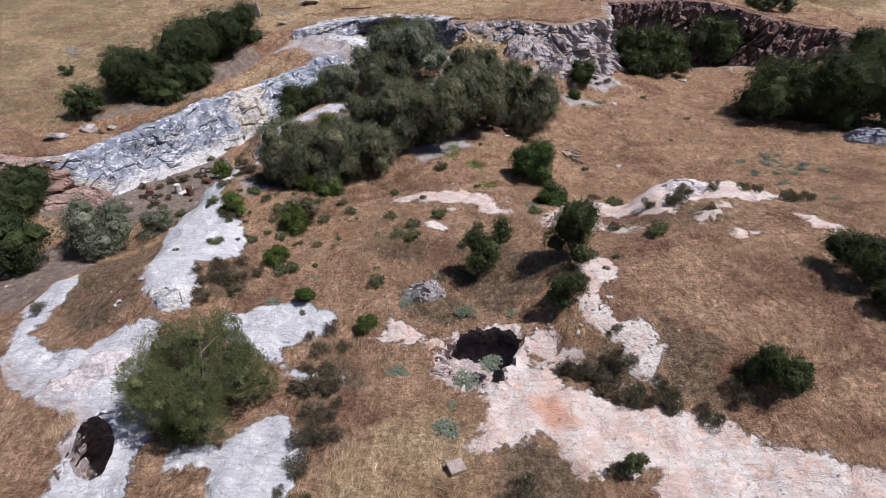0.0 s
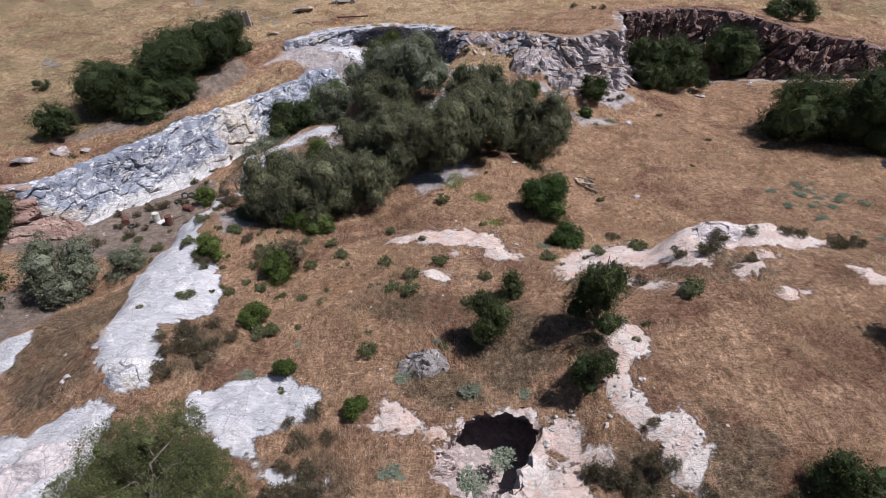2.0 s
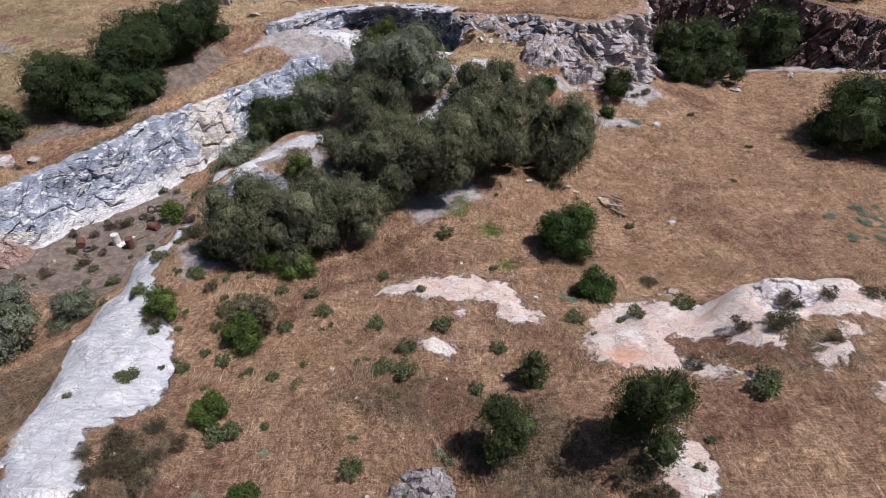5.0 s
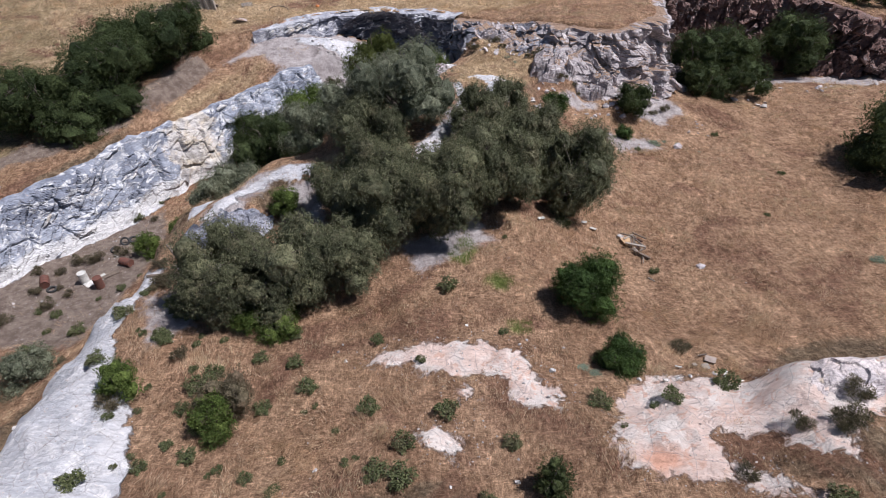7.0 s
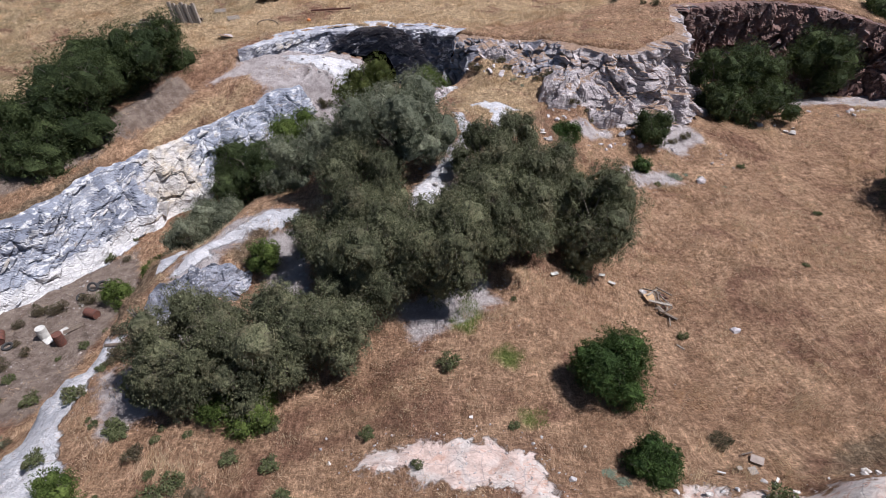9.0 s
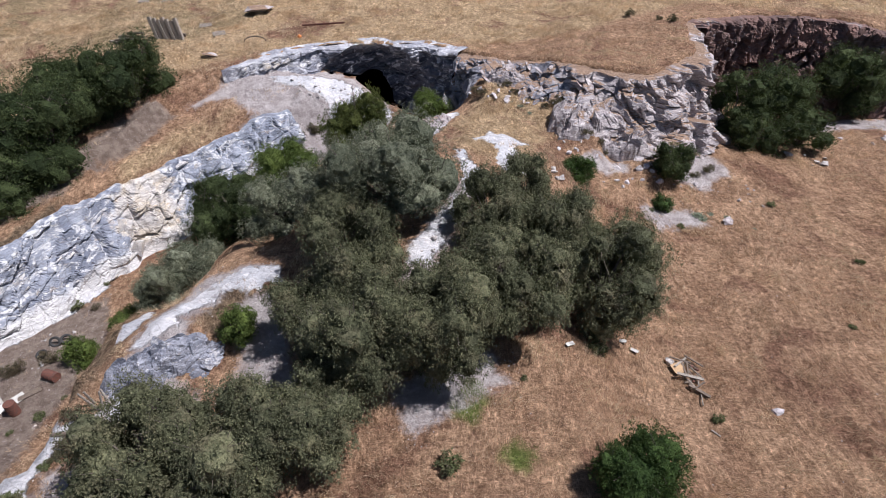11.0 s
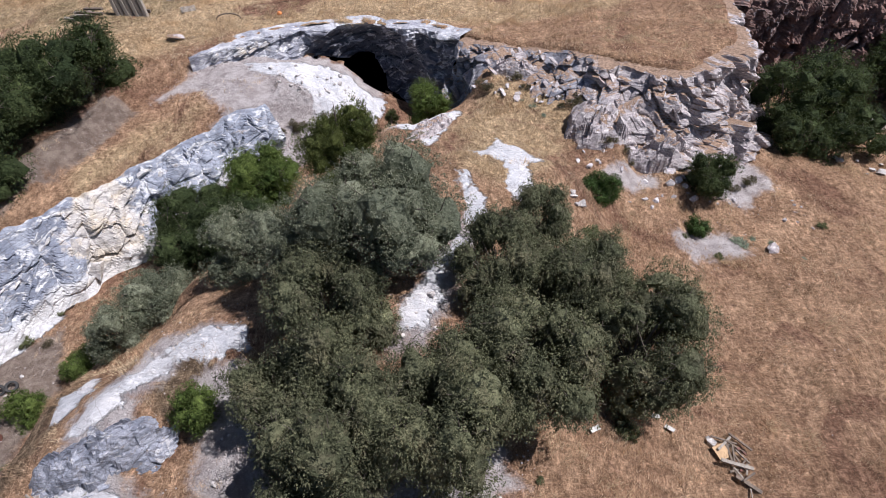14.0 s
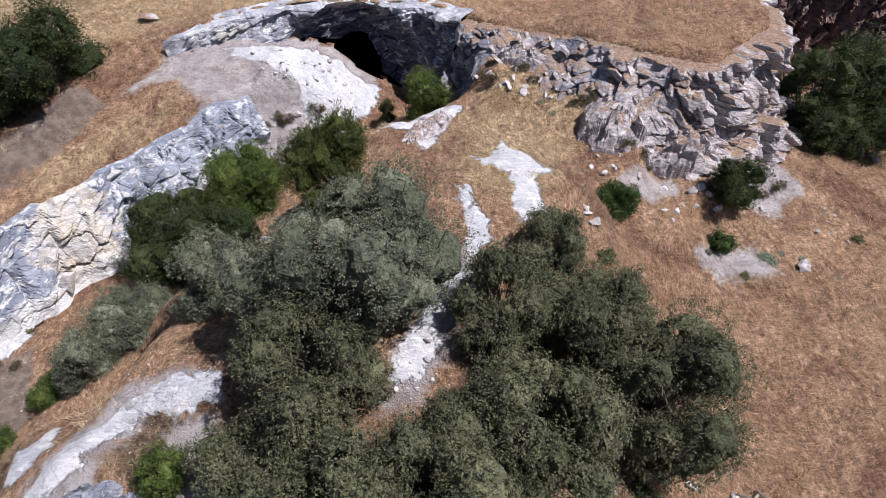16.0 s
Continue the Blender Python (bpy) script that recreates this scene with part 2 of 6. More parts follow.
def leaf_material(name, dark, light, tip=None, clear=.25, rough=.6, through_colour=(.16, .20, .05), relief=0.0, patchy=False):
    """Foliage: every leaf its own tone, with sprays of other tones; relief roughens the dense inner mass and paints gap
    shade between sprigs.
    """
    m, nt, bsdf = nodes_of(name)
    rnd = nt.nodes.new("ShaderNodeNewGeometry").outputs["Random Per Island"]
    pos = coords(nt)
    col = n_mix(nt, rnd, dark, light)
    if tip:
        col = n_mix(nt, n_ramp(nt, n_noise(nt, pos, .9, 3), .5, .7), col, tip)
    if relief:
        # low spots between sprigs are coloured darker, as painted gap shade
        sprig_gaps = n_noise(nt, pos, 7, 5, .75)
        col = n_mix(nt, .8, col, n_mix(nt, n_ramp(nt, sprig_gaps, .36, .64, False), (.38, .38, .38), (1.45, 1.45, 1.4)), "MULTIPLY")
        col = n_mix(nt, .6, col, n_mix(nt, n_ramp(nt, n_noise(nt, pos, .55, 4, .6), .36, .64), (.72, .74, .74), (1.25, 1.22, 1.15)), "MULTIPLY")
        n_bump(nt, bsdf, n_math(nt, "ADD", sprig_gaps, n_math(nt, "MULTIPLY", n_noise(nt, pos, 2.4, 5, .7), 1.6)), .9, relief)
    if patchy:
        stand = n_noise(nt, pos, 1.2, 6, .72, None, .8)
        col = n_mix(nt, .9, col, n_mix(nt, n_ramp(nt, stand, .36, .62, False), (.58, .545, .52), (1.42, 1.42, 1.40)), "MULTIPLY")
        col = n_mix(nt, n_math(nt, "MULTIPLY", n_ramp(nt, n_noise(nt, pos, .21, 5, .65, None, 1.0), .48, .62), .55), col, (.55, .37, .22))
    nt.links.new(col, bsdf.inputs["Base Color"])
    bsdf.inputs["Roughness"].default_value = rough
    bsdf.inputs["Specular IOR Level"].default_value = .14
    tr = nt.nodes.new("ShaderNodeBsdfTranslucent")
    nt.links.new(n_mix(nt, .4, col, through_colour), tr.inputs[0])
    mx = nt.nodes.new("ShaderNodeMixShader")
    mx.inputs[0].default_value = clear
    nt.links.new(bsdf.outputs[0], mx.inputs[1])
    nt.links.new(tr.outputs[0], mx.inputs[2])
    nt.links.new(mx.outputs[0], nt.nodes["Material Output"].inputs[0])
    return m


def plain_material(name, a, b, scale=6, rough=.7, metal=0.0, relief=.01):
    m, nt, bsdf = nodes_of(name)
    pos = coords(nt)
    col = n_mix(nt, n_ramp(nt, n_noise(nt, pos, scale, 6, .65, None, .5), .36, .64), a, b)
    nt.links.new(col, bsdf.inputs["Base Color"])
    bsdf.inputs["Roughness"].default_value, bsdf.inputs["Metallic"].default_value = rough, metal
    n_bump(nt, bsdf, n_noise(nt, pos, scale * 5, 5), .6, relief)
    return m


GROUND = ground_material()
CREAM_STONE = ((.66, .58, .47), (.60, .57, .55), (.72, .69, .65), (.56, .40, .22))
ROCK_WEST = rock_material("slate_white_rock", (.36, .39, .46), (.21, .235, .30), (.68, .69, .715), (.42, .38, .36), .5, .08, .51, (.0, -.75, .4), 0, CREAM_STONE)
ROCK_HEAD = rock_material("lilac_grey_rock", (.56, .505, .51), (.40, .365, .38), (.71, .67, .665), (.29, .23, .20), .8, .12, .53, (.3, .9, .3), .86)
ROCK_EAST = rock_material("brown_red_rock", (.17, .11, .098), (.27, .165, .14), (.36, .31, .31), (.09, .08, .09), .4, .16, .56, (.2, 1.2, 0))
ROCK_SLATE = rock_material("blue_slate_rock", (.38, .40, .47), (.22, .24, .30), (.66, .66, .69), (.34, .30, .27), .8, .12, .56, (.4, .2, .3))
ROCK_CREAM = rock_material("cream_rock", (.70, .65, .60), (.60, .58, .58), (.76, .74, .72), (.62, .50, .38), .6, .08)
ROCK_RED = rock_material("red_rock", (.34, .215, .18), (.46, .34, .29), (.62, .52, .45), (.20, .13, .115), .5, .14, .58, (.1, .1, 0))
STONE = rock_material("loose_stone", (.60, .56, .54), (.48, .45, .44), (.70, .67, .65), (.50, .42, .37), 1.6, .03)
PEBBLE = rock_material("pebble", (.62, .555, .53), (.50, .445, .425), (.72, .67, .645), (.50, .41, .36), 2.2, .02)
LEAF = {
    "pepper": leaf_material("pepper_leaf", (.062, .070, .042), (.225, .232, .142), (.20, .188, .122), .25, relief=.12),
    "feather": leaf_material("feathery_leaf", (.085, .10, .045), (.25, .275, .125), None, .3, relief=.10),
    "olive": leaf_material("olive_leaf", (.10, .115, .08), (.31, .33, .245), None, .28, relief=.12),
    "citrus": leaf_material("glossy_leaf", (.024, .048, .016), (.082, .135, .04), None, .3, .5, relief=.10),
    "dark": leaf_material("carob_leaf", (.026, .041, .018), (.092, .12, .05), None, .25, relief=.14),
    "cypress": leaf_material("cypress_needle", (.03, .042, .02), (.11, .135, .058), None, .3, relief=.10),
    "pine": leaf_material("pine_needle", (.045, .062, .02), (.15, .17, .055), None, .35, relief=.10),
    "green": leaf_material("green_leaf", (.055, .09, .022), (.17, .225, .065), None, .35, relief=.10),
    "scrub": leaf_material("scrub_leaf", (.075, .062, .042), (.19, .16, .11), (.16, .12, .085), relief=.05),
    "thistle": leaf_material("thistle_leaf", (.15, .18, .13), (.30, .34, .255)),
    "sage": leaf_material("sage_leaf", (.06, .074, .034), (.17, .185, .09), (.14, .13, .075), .3),
    "grass": leaf_material("fresh_grass", (.10, .15, .03), (.22, .27, .08)),
    "straw": leaf_material("straw_blade", (.34, .23, .15), (.96, .76, .57), (.60, .415, .285), .45, .6, (.74, .56, .37), patchy=True),
    "gold": leaf_material("bleached_blade", (.38, .285, .185), (.90, .75, .55), (.60, .46, .31), .42, .6, (.78, .64, .42), patchy=True),
    "litter": leaf_material("brown_blade", (.20, .14, .095), (.46, .34, .235), (.32, .215, .145), .4, .7, (.42, .31, .20), patchy=True),
}
BARK = plain_material("grey_bark", (.09, .07, .058), (.16, .135, .115), 5, .9, 0, .02)
RUST = plain_material("rusted_iron", (.15, .055, .038), (.09, .045, .036), 9, .75)
WHITE_PAINT = plain_material("weathered_white_paint", (.60, .59, .56), (.42, .41, .39), 4, .5)
GREY_TIMBER = plain_material("grey_timber", (.34, .30, .26), (.22, .19, .165), 12, .85, 0, .02)
DARK_TIMBER = plain_material("dark_timber", (.10, .075, .06), (.18, .14, .11), 9, .85, 0, .02)
BOARD = plain_material("tan_board", (.55, .38, .22), (.44, .29, .17), 3, .8)
RUBBER = plain_material("old_rubber", (.025, .025, .027), (.05, .048, .047), 8, .8)
CONCRETE = plain_material("weathered_concrete", (.36, .30, .26), (.27, .22, .195), 4, .9)


# ---- landforms ----
def rnd_hash(ix, iy, iz, k):
    h = (ix.astype(np.int64) * 374761393 + iy.astype(np.int64) * 668265263 + iz.astype(np.int64) * 2147483647 + k * 1274126177) & 0xFFFFFFFF
    h = ((h ^ (h >> 13)) * 1274126177) & 0xFFFFFFFF
    h = ((h ^ (h >> 16)) * 2246822519) & 0xFFFFFFFF
    return ((h ^ (h >> 15)) & 0xFFFFFF) / float(0x1000000)


def vnoise(x, y, z=None, k=0):
    """Smooth value noise, -1 to 1."""
    x, y = np.asarray(x, float), np.asarray(y, float)
    z = np.zeros_like(x) if z is None else np.asarray(z, float)
    ix, iy, iz = np.floor(x), np.floor(y), np.floor(z)
    fx, fy, fz = x - ix, y - iy, z - iz
    fx, fy, fz = [f * f * (3 - 2 * f) for f in (fx, fy, fz)]
    out = 0
    for a in (0, 1):
        for b in (0, 1):
            for c in (0, 1):
                w = (fx if a else 1 - fx) * (fy if b else 1 - fy) * (fz if c else 1 - fz)
                out = out + w * rnd_hash(ix + a, iy + b, iz + c, k)
    return out * 2 - 1


def fbm(x, y, z=None, k=0, octaves=4):
    out, amp = 0, 1.0
    for o in range(octaves):
        s = 2.03 ** o
        out = out + amp * vnoise(np.asarray(x) * s, np.asarray(y) * s, None if z is None else np.asarray(z) * s, k + o)
        amp *= 0.5
    return out


def blocks(x, y, z, size, k, joints=False):
    """Blocky fracture relief: every cell is one tilted facet, -1 to 1; with joints, also how near the next cell is."""
    px, py, pz = [np.asarray(a, float) / size for a in (x, y, z)]
    ix, iy, iz = np.floor(px), np.floor(py), np.floor(pz)
    best, second, val = np.full(px.shape, 9.0), np.full(px.shape, 9.0), np.zeros(px.shape)
    for a in (-1, 0, 1):
        for b in (-1, 0, 1):
            for c in (-1, 0, 1):
                cx, cy, cz = ix + a, iy + b, iz + c
                dx = px - cx - rnd_hash(cx, cy, cz, k)
                dy = py - cy - rnd_hash(cx, cy, cz, k + 1)
                dz = pz - cz - rnd_hash(cx, cy, cz, k + 2)
                d = dx * dx + dy * dy + dz * dz
                v = (rnd_hash(cx, cy, cz, k + 3) * 2 - 1) + (rnd_hash(cx, cy, cz, k + 4) - .5) * 1.6 * dx + (rnd_hash(cx, cy, cz, k + 5) - .5) * 1.6 * dy + (rnd_hash(cx, cy, cz, k + 6) - .5) * 1.6 * dz
                near = d < best
                second = np.where(near, best, np.minimum(second, d))
                best, val = np.where(near, d, best), np.where(near, v, val)
    return (val, np.sqrt(second) - np.sqrt(best)) if joints else val


def region(poly, x, y):
    """Signed distance to a closed outline in the plan: plus inside, minus outside."""
    x, y = np.asarray(x, float), np.asarray(y, float)
    d2, inside = np.full(x.shape, 1e18), np.zeros(x.shape, bool)
    n = len(poly)
    for i in range(n):
        (x0, y0), (x1, y1) = poly[i], poly[(i + 1) % n]
        ex, ey = x1 - x0, y1 - y0
        u = np.clip(((x - x0) * ex + (y - y0) * ey) / (ex * ex + ey * ey + 1e-9), 0, 1)
        d2 = np.minimum(d2, (x - x0 - u * ex) ** 2 + (y - y0 - u * ey) ** 2)
        if y0 != y1:
            cross = ((y0 > y) != (y1 > y)) & (x < ex * (y - y0) / (y1 - y0) + x0)
            inside ^= cross
    return np.where(inside, 1, -1) * np.sqrt(d2)


def rounded(pts, times=2):
    """An open line with its corners cut."""
    for _ in range(times):
        out = [pts[0]]
        for p, q in zip(pts, pts[1:]):
            out += [tuple(.75 * a + .25 * b for a, b in zip(p, q)), tuple(.25 * a + .75 * b for a, b in zip(p, q))]
        pts = out + [pts[-1]]
    return pts


def smooth(a, b, v):
    u = np.clip((v - a) / (b - a), 0, 1)
    return u * u * (3 - 2 * u)


# knolls and hollows of the quarry floor: x, y, height, reach
FIELD = [(12, 45, 0, 4), (19, 45, 0, 6), (25, 56, -.1, 7), (13.5, 57, .4, 3), (18, 59, .2, 4), (27, 57, 0, 7), (13.5, 49, -.1, 3), (23, 66, .5, 3), (28.5, 68.6, .2, 2.5),
         (26, 74, -1.4, 2.6), (32, 75.6, -1.2, 3), (39, 77.5, -1.5, 4), (34.5, 71.5, .4, 2.5), (45, 74, -.5, 4), (23, 39, 1.0, 5), (33, 45, 1.0, 8), (42, 57, 1.4, 8), (47, 65, 1.5, 6), (60, 50, 2, 12)]
TERRACE = [(.8, 44, 1.7, 3.5), (2.5, 40.4, 2.3, 3.5), (-1, 35, 2.1, 2.5), (2.9, 33.8, 2.3, 2.5), (-.2, 31, 2.7, 2.5), (-2.6, 27.8, 2.9, 2.5),
           (-2.6, 24.2, 2.9, 2.5), (7.1, 29.8, 3.5, 2.5), (-6.5, 33, 1.7, 2.5), (-6, 40, 1.0, 4), (7, 37, 1.4, 3), (-11.5, 36.6, 1.6, 2.5), (-13.3, 34, 1.6, 1.6)]
RIDGE = [(8, 23.7, 4.6, 2.5), (9.7, 21, 4.4, 2.2), (12, 20.6, 4.8, 2.5), (17.5, 29.8, 4.9, 3), (14.5, 32, 4.5, 1.4), (18.5, 23.7, 5, 4), (11, 31.6, 3.5, 1.4),
         (13.2, 35.9, 1.4, 1.4), (18, 37.2, 1.2, 2.0), (24, 37, 1.4, 2.4), (11, 33.7, 2.5, 1.1), (14.9, 33.5, 4.7, .95), (16.9, 33.7, 5.2, 1.0), (18.9, 33.9, 5.9, 1.0), (21.6, 33.2, 4.7, 1.1), (24, 32.4, 4.5, 1.4), (7.2, 33.7, 2.1, 1.2), (20.5, 31.5, 4.8, 2), (26, 28, 4.6, 5), (27, 18, 5, 6), (40, 28, 4, 8), (17, 17, 4, 3)]
NEAR = [(5.4, 14.6, 3.1, 2.5), (10.2, 14.5, 2.6, 2.5), (3, 20.9, 2.9, 2), (-.4, 20.8, 2.6, 2.5), (-4.8, 13, 3.1, 3), (-5.7, 21.3, 2.4, 2.5), (-9, 22.2, 2.4, 2.5),
        (-9, 15, 2.5, 3), (-15, 14.8, 2.2, 2.5), (-16.7, 18.4, 2.6, 2.5), (-15, 24.1, 3.7, 2), (-16.4, 25.7, 3.3, 2), (-14.6, 29.6, 2.6, 2), (-12.8, 30.4, 1.7, 1.6),
        (-17, 33, 1.7, 1.6), (-18.6, 36.5, 1.3, 1.2), (-22, 33, -1.2, 1.6), (-20.5, 27, .6, 2.2), (-24, 28, 0, 3), (-22, 19, 1.4, 4), (0, 5, 3, 6), (16, 8, 2, 6)]
PIT = [(-24.6, 47.6, -4.3, 3), (-28, 48.6, -4.4, 3), (-31.5, 46, -4.0, 2.5), (-35, 42.5, -3.6, 4), (-24, 42.5, -3.8, 2.5), (-21, 46.5, -3.8, 1.7), (-27.5, 52, -4.8, 2.5),
       (-23.5, 55.5, -5, 2.5), (-20, 59, -4.6, 2.5), (-32, 35, -2.4, 4), (-25, 36.5, -2.6, 3), (-30, 28, -1.2, 4), (-42, 34, -1, 6), (-20.5, 37.5, -1.4, 2)]
SPUR = [(-12.6, 51.7, 2.6, 1.6), (-9.5, 51, 3.4, 1.8), (-13.6, 47.8, 2.6, 1.5), (-13.4, 44.2, .6, 1.0), (-11.4, 45.1, .9, 1.0), (-15.3, 43.3, .6, 1.0), (-12.2, 47.3, 2.4, .9), (-14.9, 46.4, 2.0, .8), (-10.9, 53.8, 2.3, 1.6), (-16.8, 47.6, 1.5, 1.1), (-19.9, 47.6, -3, 1.2),
        (-15.5, 41.5, .9, 2), (-15.5, 37.5, 1.5, 2), (-10, 43.5, 1.4, 2.5), (-8, 46, 2.4, 1.6), (-16.5, 53, -2.6, 2), (-12.5, 57.5, -.6, 2), (-16, 62, -3.2, 2.2), (-19.6, 42.5, -2.2, 1.4), (-5.5, 47, 2.1, 2.5), (-18.2, 40, 1.1, 1.2),
        (-17.3, 43.4, 1, 1.1), (-17.6, 46, 1.2, .9), (-23, 39.5, -3, 1.3), (-21, 43.8, -3.6, 1.2), (-16, 50, 1.6, 1.2), (-19, 51.5, -3.6, 1.3)]
KNOB = [(-1.5, 51.2, 4.6, 2.5), (2.4, 58.5, 5.3, 2.5), (4.3, 61, 4.7, 2), (-7.2, 56.9, 4.2, 1.8), (-4.5, 62, 3.8, 2), (-.2, 69.2, 2.6, 1.5), (2.3, 66, 3.5, 2.5),
        (7.8, 63.6, 2.7, 1.8), (11.2, 60.3, 2.3, 2), (8.3, 66.3, 4.2, 1.6), (5, 71, 4.2, 1.6), (7.6, 69.4, 4.2, 1.4), (8, 65, 3, 1.1), (14.2, 64.2, 2.5, 1.3), (18.8, 68.8, 2, 1.4), (4, 47.5, 2.2, 2.5), (8.5, 52, 1, 2.5), (15, 65.3, 1.8, 2), (19, 66, 1.2, 2), (6.5, 57, 3.2, 1.8)]
HEAP = [(-18, 73, 2.5, 1.8), (-15, 75.2, 3.0, 1.8), (-12, 76.5, 2.5, 1.8), (-9, 76.6, 1.6, 1.7), (-5.8, 76.4, -.7, 1.6), (-3, 75.5, -2.0, 1.8), (-10, 70.5, -.2, 2), (-6.5, 71.5, -1.6, 1.6),
        (-13, 67.5, -1.6, 2), (-17.5, 66.5, -2.6, 1.6), (-21.2, 64, -4.6, 1.4), (-22.3, 60.3, -4.9, 1.5), (-14.5, 69, -1.2, 1.4), (-2.2, 71.8, .3, 1.4), (-9.5, 64.5, -.9, 2)]
# knolls of the grassy top land
TOP = [(-30, 62, .5, 5), (-26.5, 57, -.4, 4), (-33, 52, -.4, 5), (-39, 57.5, .3, 8), (-47, 74.6, .6, 12), (-27, 68, 1.7, 4), (-22, 74.5, 3.1, 3), (-17.8, 77.5, 4, 3), (-10, 80, 4.7, 4),
       (-3, 79, 5.1, 3), (3, 76, 5.6, 3), (9.6, 72, 6.7, 3), (14.3, 69.5, 6.9, 3), (18.8, 73, 7.0, 3), (15, 78, 6.6, 5), (20.5, 79, 7, 3)]
TOP_FAR = [(-19, 84, 3.6, 6), (-27, 86, 3.8, 8), (-4, 90, 4, 10), (25, 85, 6.5, 8), (36, 84, 6.5, 5), (46, 79, 4.8, 4), (58, 74, 3.2, 10), (0, 130, 4, 40), (-60, 110, 2, 30), (60, 110, 6, 30)]
# edge of the quarried rock, west to east
RIM = [(-60, 47), (-45, 46.5), (-38, 46), (-34.2, 46), (-32.1, 50), (-30, 53.2), (-28.3, 55.8), (-26.4, 59.2), (-25.4, 62), (-25.4, 66), (-23.6, 71.5), (-22, 74.2), (-17.8, 76.8), (-13.5, 78.9),
       (-9.6, 80.1), (-3, 79.4), (-.2, 77.6), (2.4, 75.2), (4.7, 74.7), (6.8, 73.2), (9.5, 70.8), (11.1, 69.6), (12.4, 68.4), (14.3, 67.7), (16.6, 69.4), (18.4, 71.4), (19.9, 72.6), (20.9, 77.4),
       (22.4, 81.6), (25, 83.2), (30, 83.6), (34, 82), (38, 80.2), (43, 77.6), (50, 72.5), (60, 65), (75, 56)]
# the shelf between the west cliff and the cave
SHELF_EDGE = rounded([(-28.3, 55.8), (-26.6, 58.6), (-24.4, 62.2), (-22.3, 64.9), (-19.6, 67.1), (-17, 69.3), (-15, 71), (-13.2, 72.4)])
SHELF = SHELF_EDGE + [(-12.5, 74), (-14, 78), (-20, 78), (-26.5, 73), (-29, 62)]
SHELF_FORMS = [(-25.3, 63, 0, 3), (-23.6, 67, .4, 2.5), (-20.5, 70.2, .8, 2), (-18, 73, 2.2, 2), (-15.5, 72.3, 1.6, 1.5), (-15, 75.2, 2.9, 2), (-13.4, 73.4, 1.5, 1.5), (-24, 71.5, 1.8, 2.5), (-13, 77.5, 2.6, 2), (-17.2, 70, .9, 1)]
RIM_LINE = rounded(RIM)
HIGH = RIM_LINE + [(3000, 50), (3000, 3000), (-3000, 3000), (-3000, 47)]


def blend(forms, x, y):
    top, bottom = 0, 0
    for fx, fy, fz, r in forms:
        d2 = (x - fx) ** 2 + (y - fy) ** 2
        w = np.exp(-d2 / (1.5 * r * r)) + 2e-4 / (1 + d2 / (r * r)) ** 1.5
        top, bottom = top + w * fz, bottom + w
    return top / bottom


def lower(x, y):
    h = blend(FIELD + TERRACE + RIDGE + NEAR + PIT + SPUR + KNOB + HEAP, x, y)
    return h


def upper(x, y):
    return blend(TOP + TOP_FAR, x, y)


def rim_distance(x, y):
    return region(HIGH, x, y) + .35 * fbm(x * .45, y * .45, None, 31, 3)


def ground(x, y):
    x, y = np.asarray(x, float), np.asarray(y, float)
    shelf = smooth(-.15, .7, region(SHELF, x, y) + .3 * fbm(x * .45, y * .45, None, 31, 3))
    up = smooth(-.15, .7, rim_distance(x, y))
    h = lower(x, y) * (1 - shelf) + blend(SHELF_FORMS, x, y) * shelf
    h = h * (1 - up) + upper(x, y) * up
    return h + .10 * fbm(x * .55, y * .55, None, 11, 3) + .035 * fbm(x * 2.1, y * 2.1, None, 15, 2)


# ---- ground ----
def array_mesh(name, co, quads, material, smooth_faces=False):
    """A mesh from numpy arrays of places and four-cornered faces."""
    me = bpy.data.meshes.new(name)
    co, quads = np.asarray(co, np.float32), np.asarray(quads, np.int32)
    k = quads.shape[1]
    me.vertices.add(len(co))
    me.vertices.foreach_set("co", co.ravel())
    me.loops.add(quads.size)
    me.loops.foreach_set("vertex_index", quads.ravel())
    me.polygons.add(len(quads))
    me.polygons.foreach_set("loop_start", np.arange(len(quads), dtype=np.int32) * k)
    me.polygons.foreach_set("use_smooth", np.full(len(quads), smooth_faces))
    me.materials.append(material)
    me.update(calc_edges=True)
    me.validate()
    return me


def lines_of(a, b, step, far, grow=1.25):
    inner = list(np.arange(a, b + 1e-6, step))
    out, d, v = [], step, b
    while v < far:
        d *= grow
        v += d
        out.append(v)
    left, d, v = [], step, a
    while v > -far:
        d *= grow
        v -= d
        left.append(v)
    return np.array(left[::-1] + inner + out)


def nearest_patch(patches, x, y, reach=4.0):
    out = np.full(x.shape, -9.0)
    for poly in patches:
        xs, ys = [p[0] for p in poly], [p[1] for p in poly]
        near = (x > min(xs) - reach) & (x < max(xs) + reach) & (y > min(ys) - reach) & (y < max(ys) + reach)
        if near.any():
            out[near] = np.maximum(out[near], region(poly, x[near], y[near]))
    return out


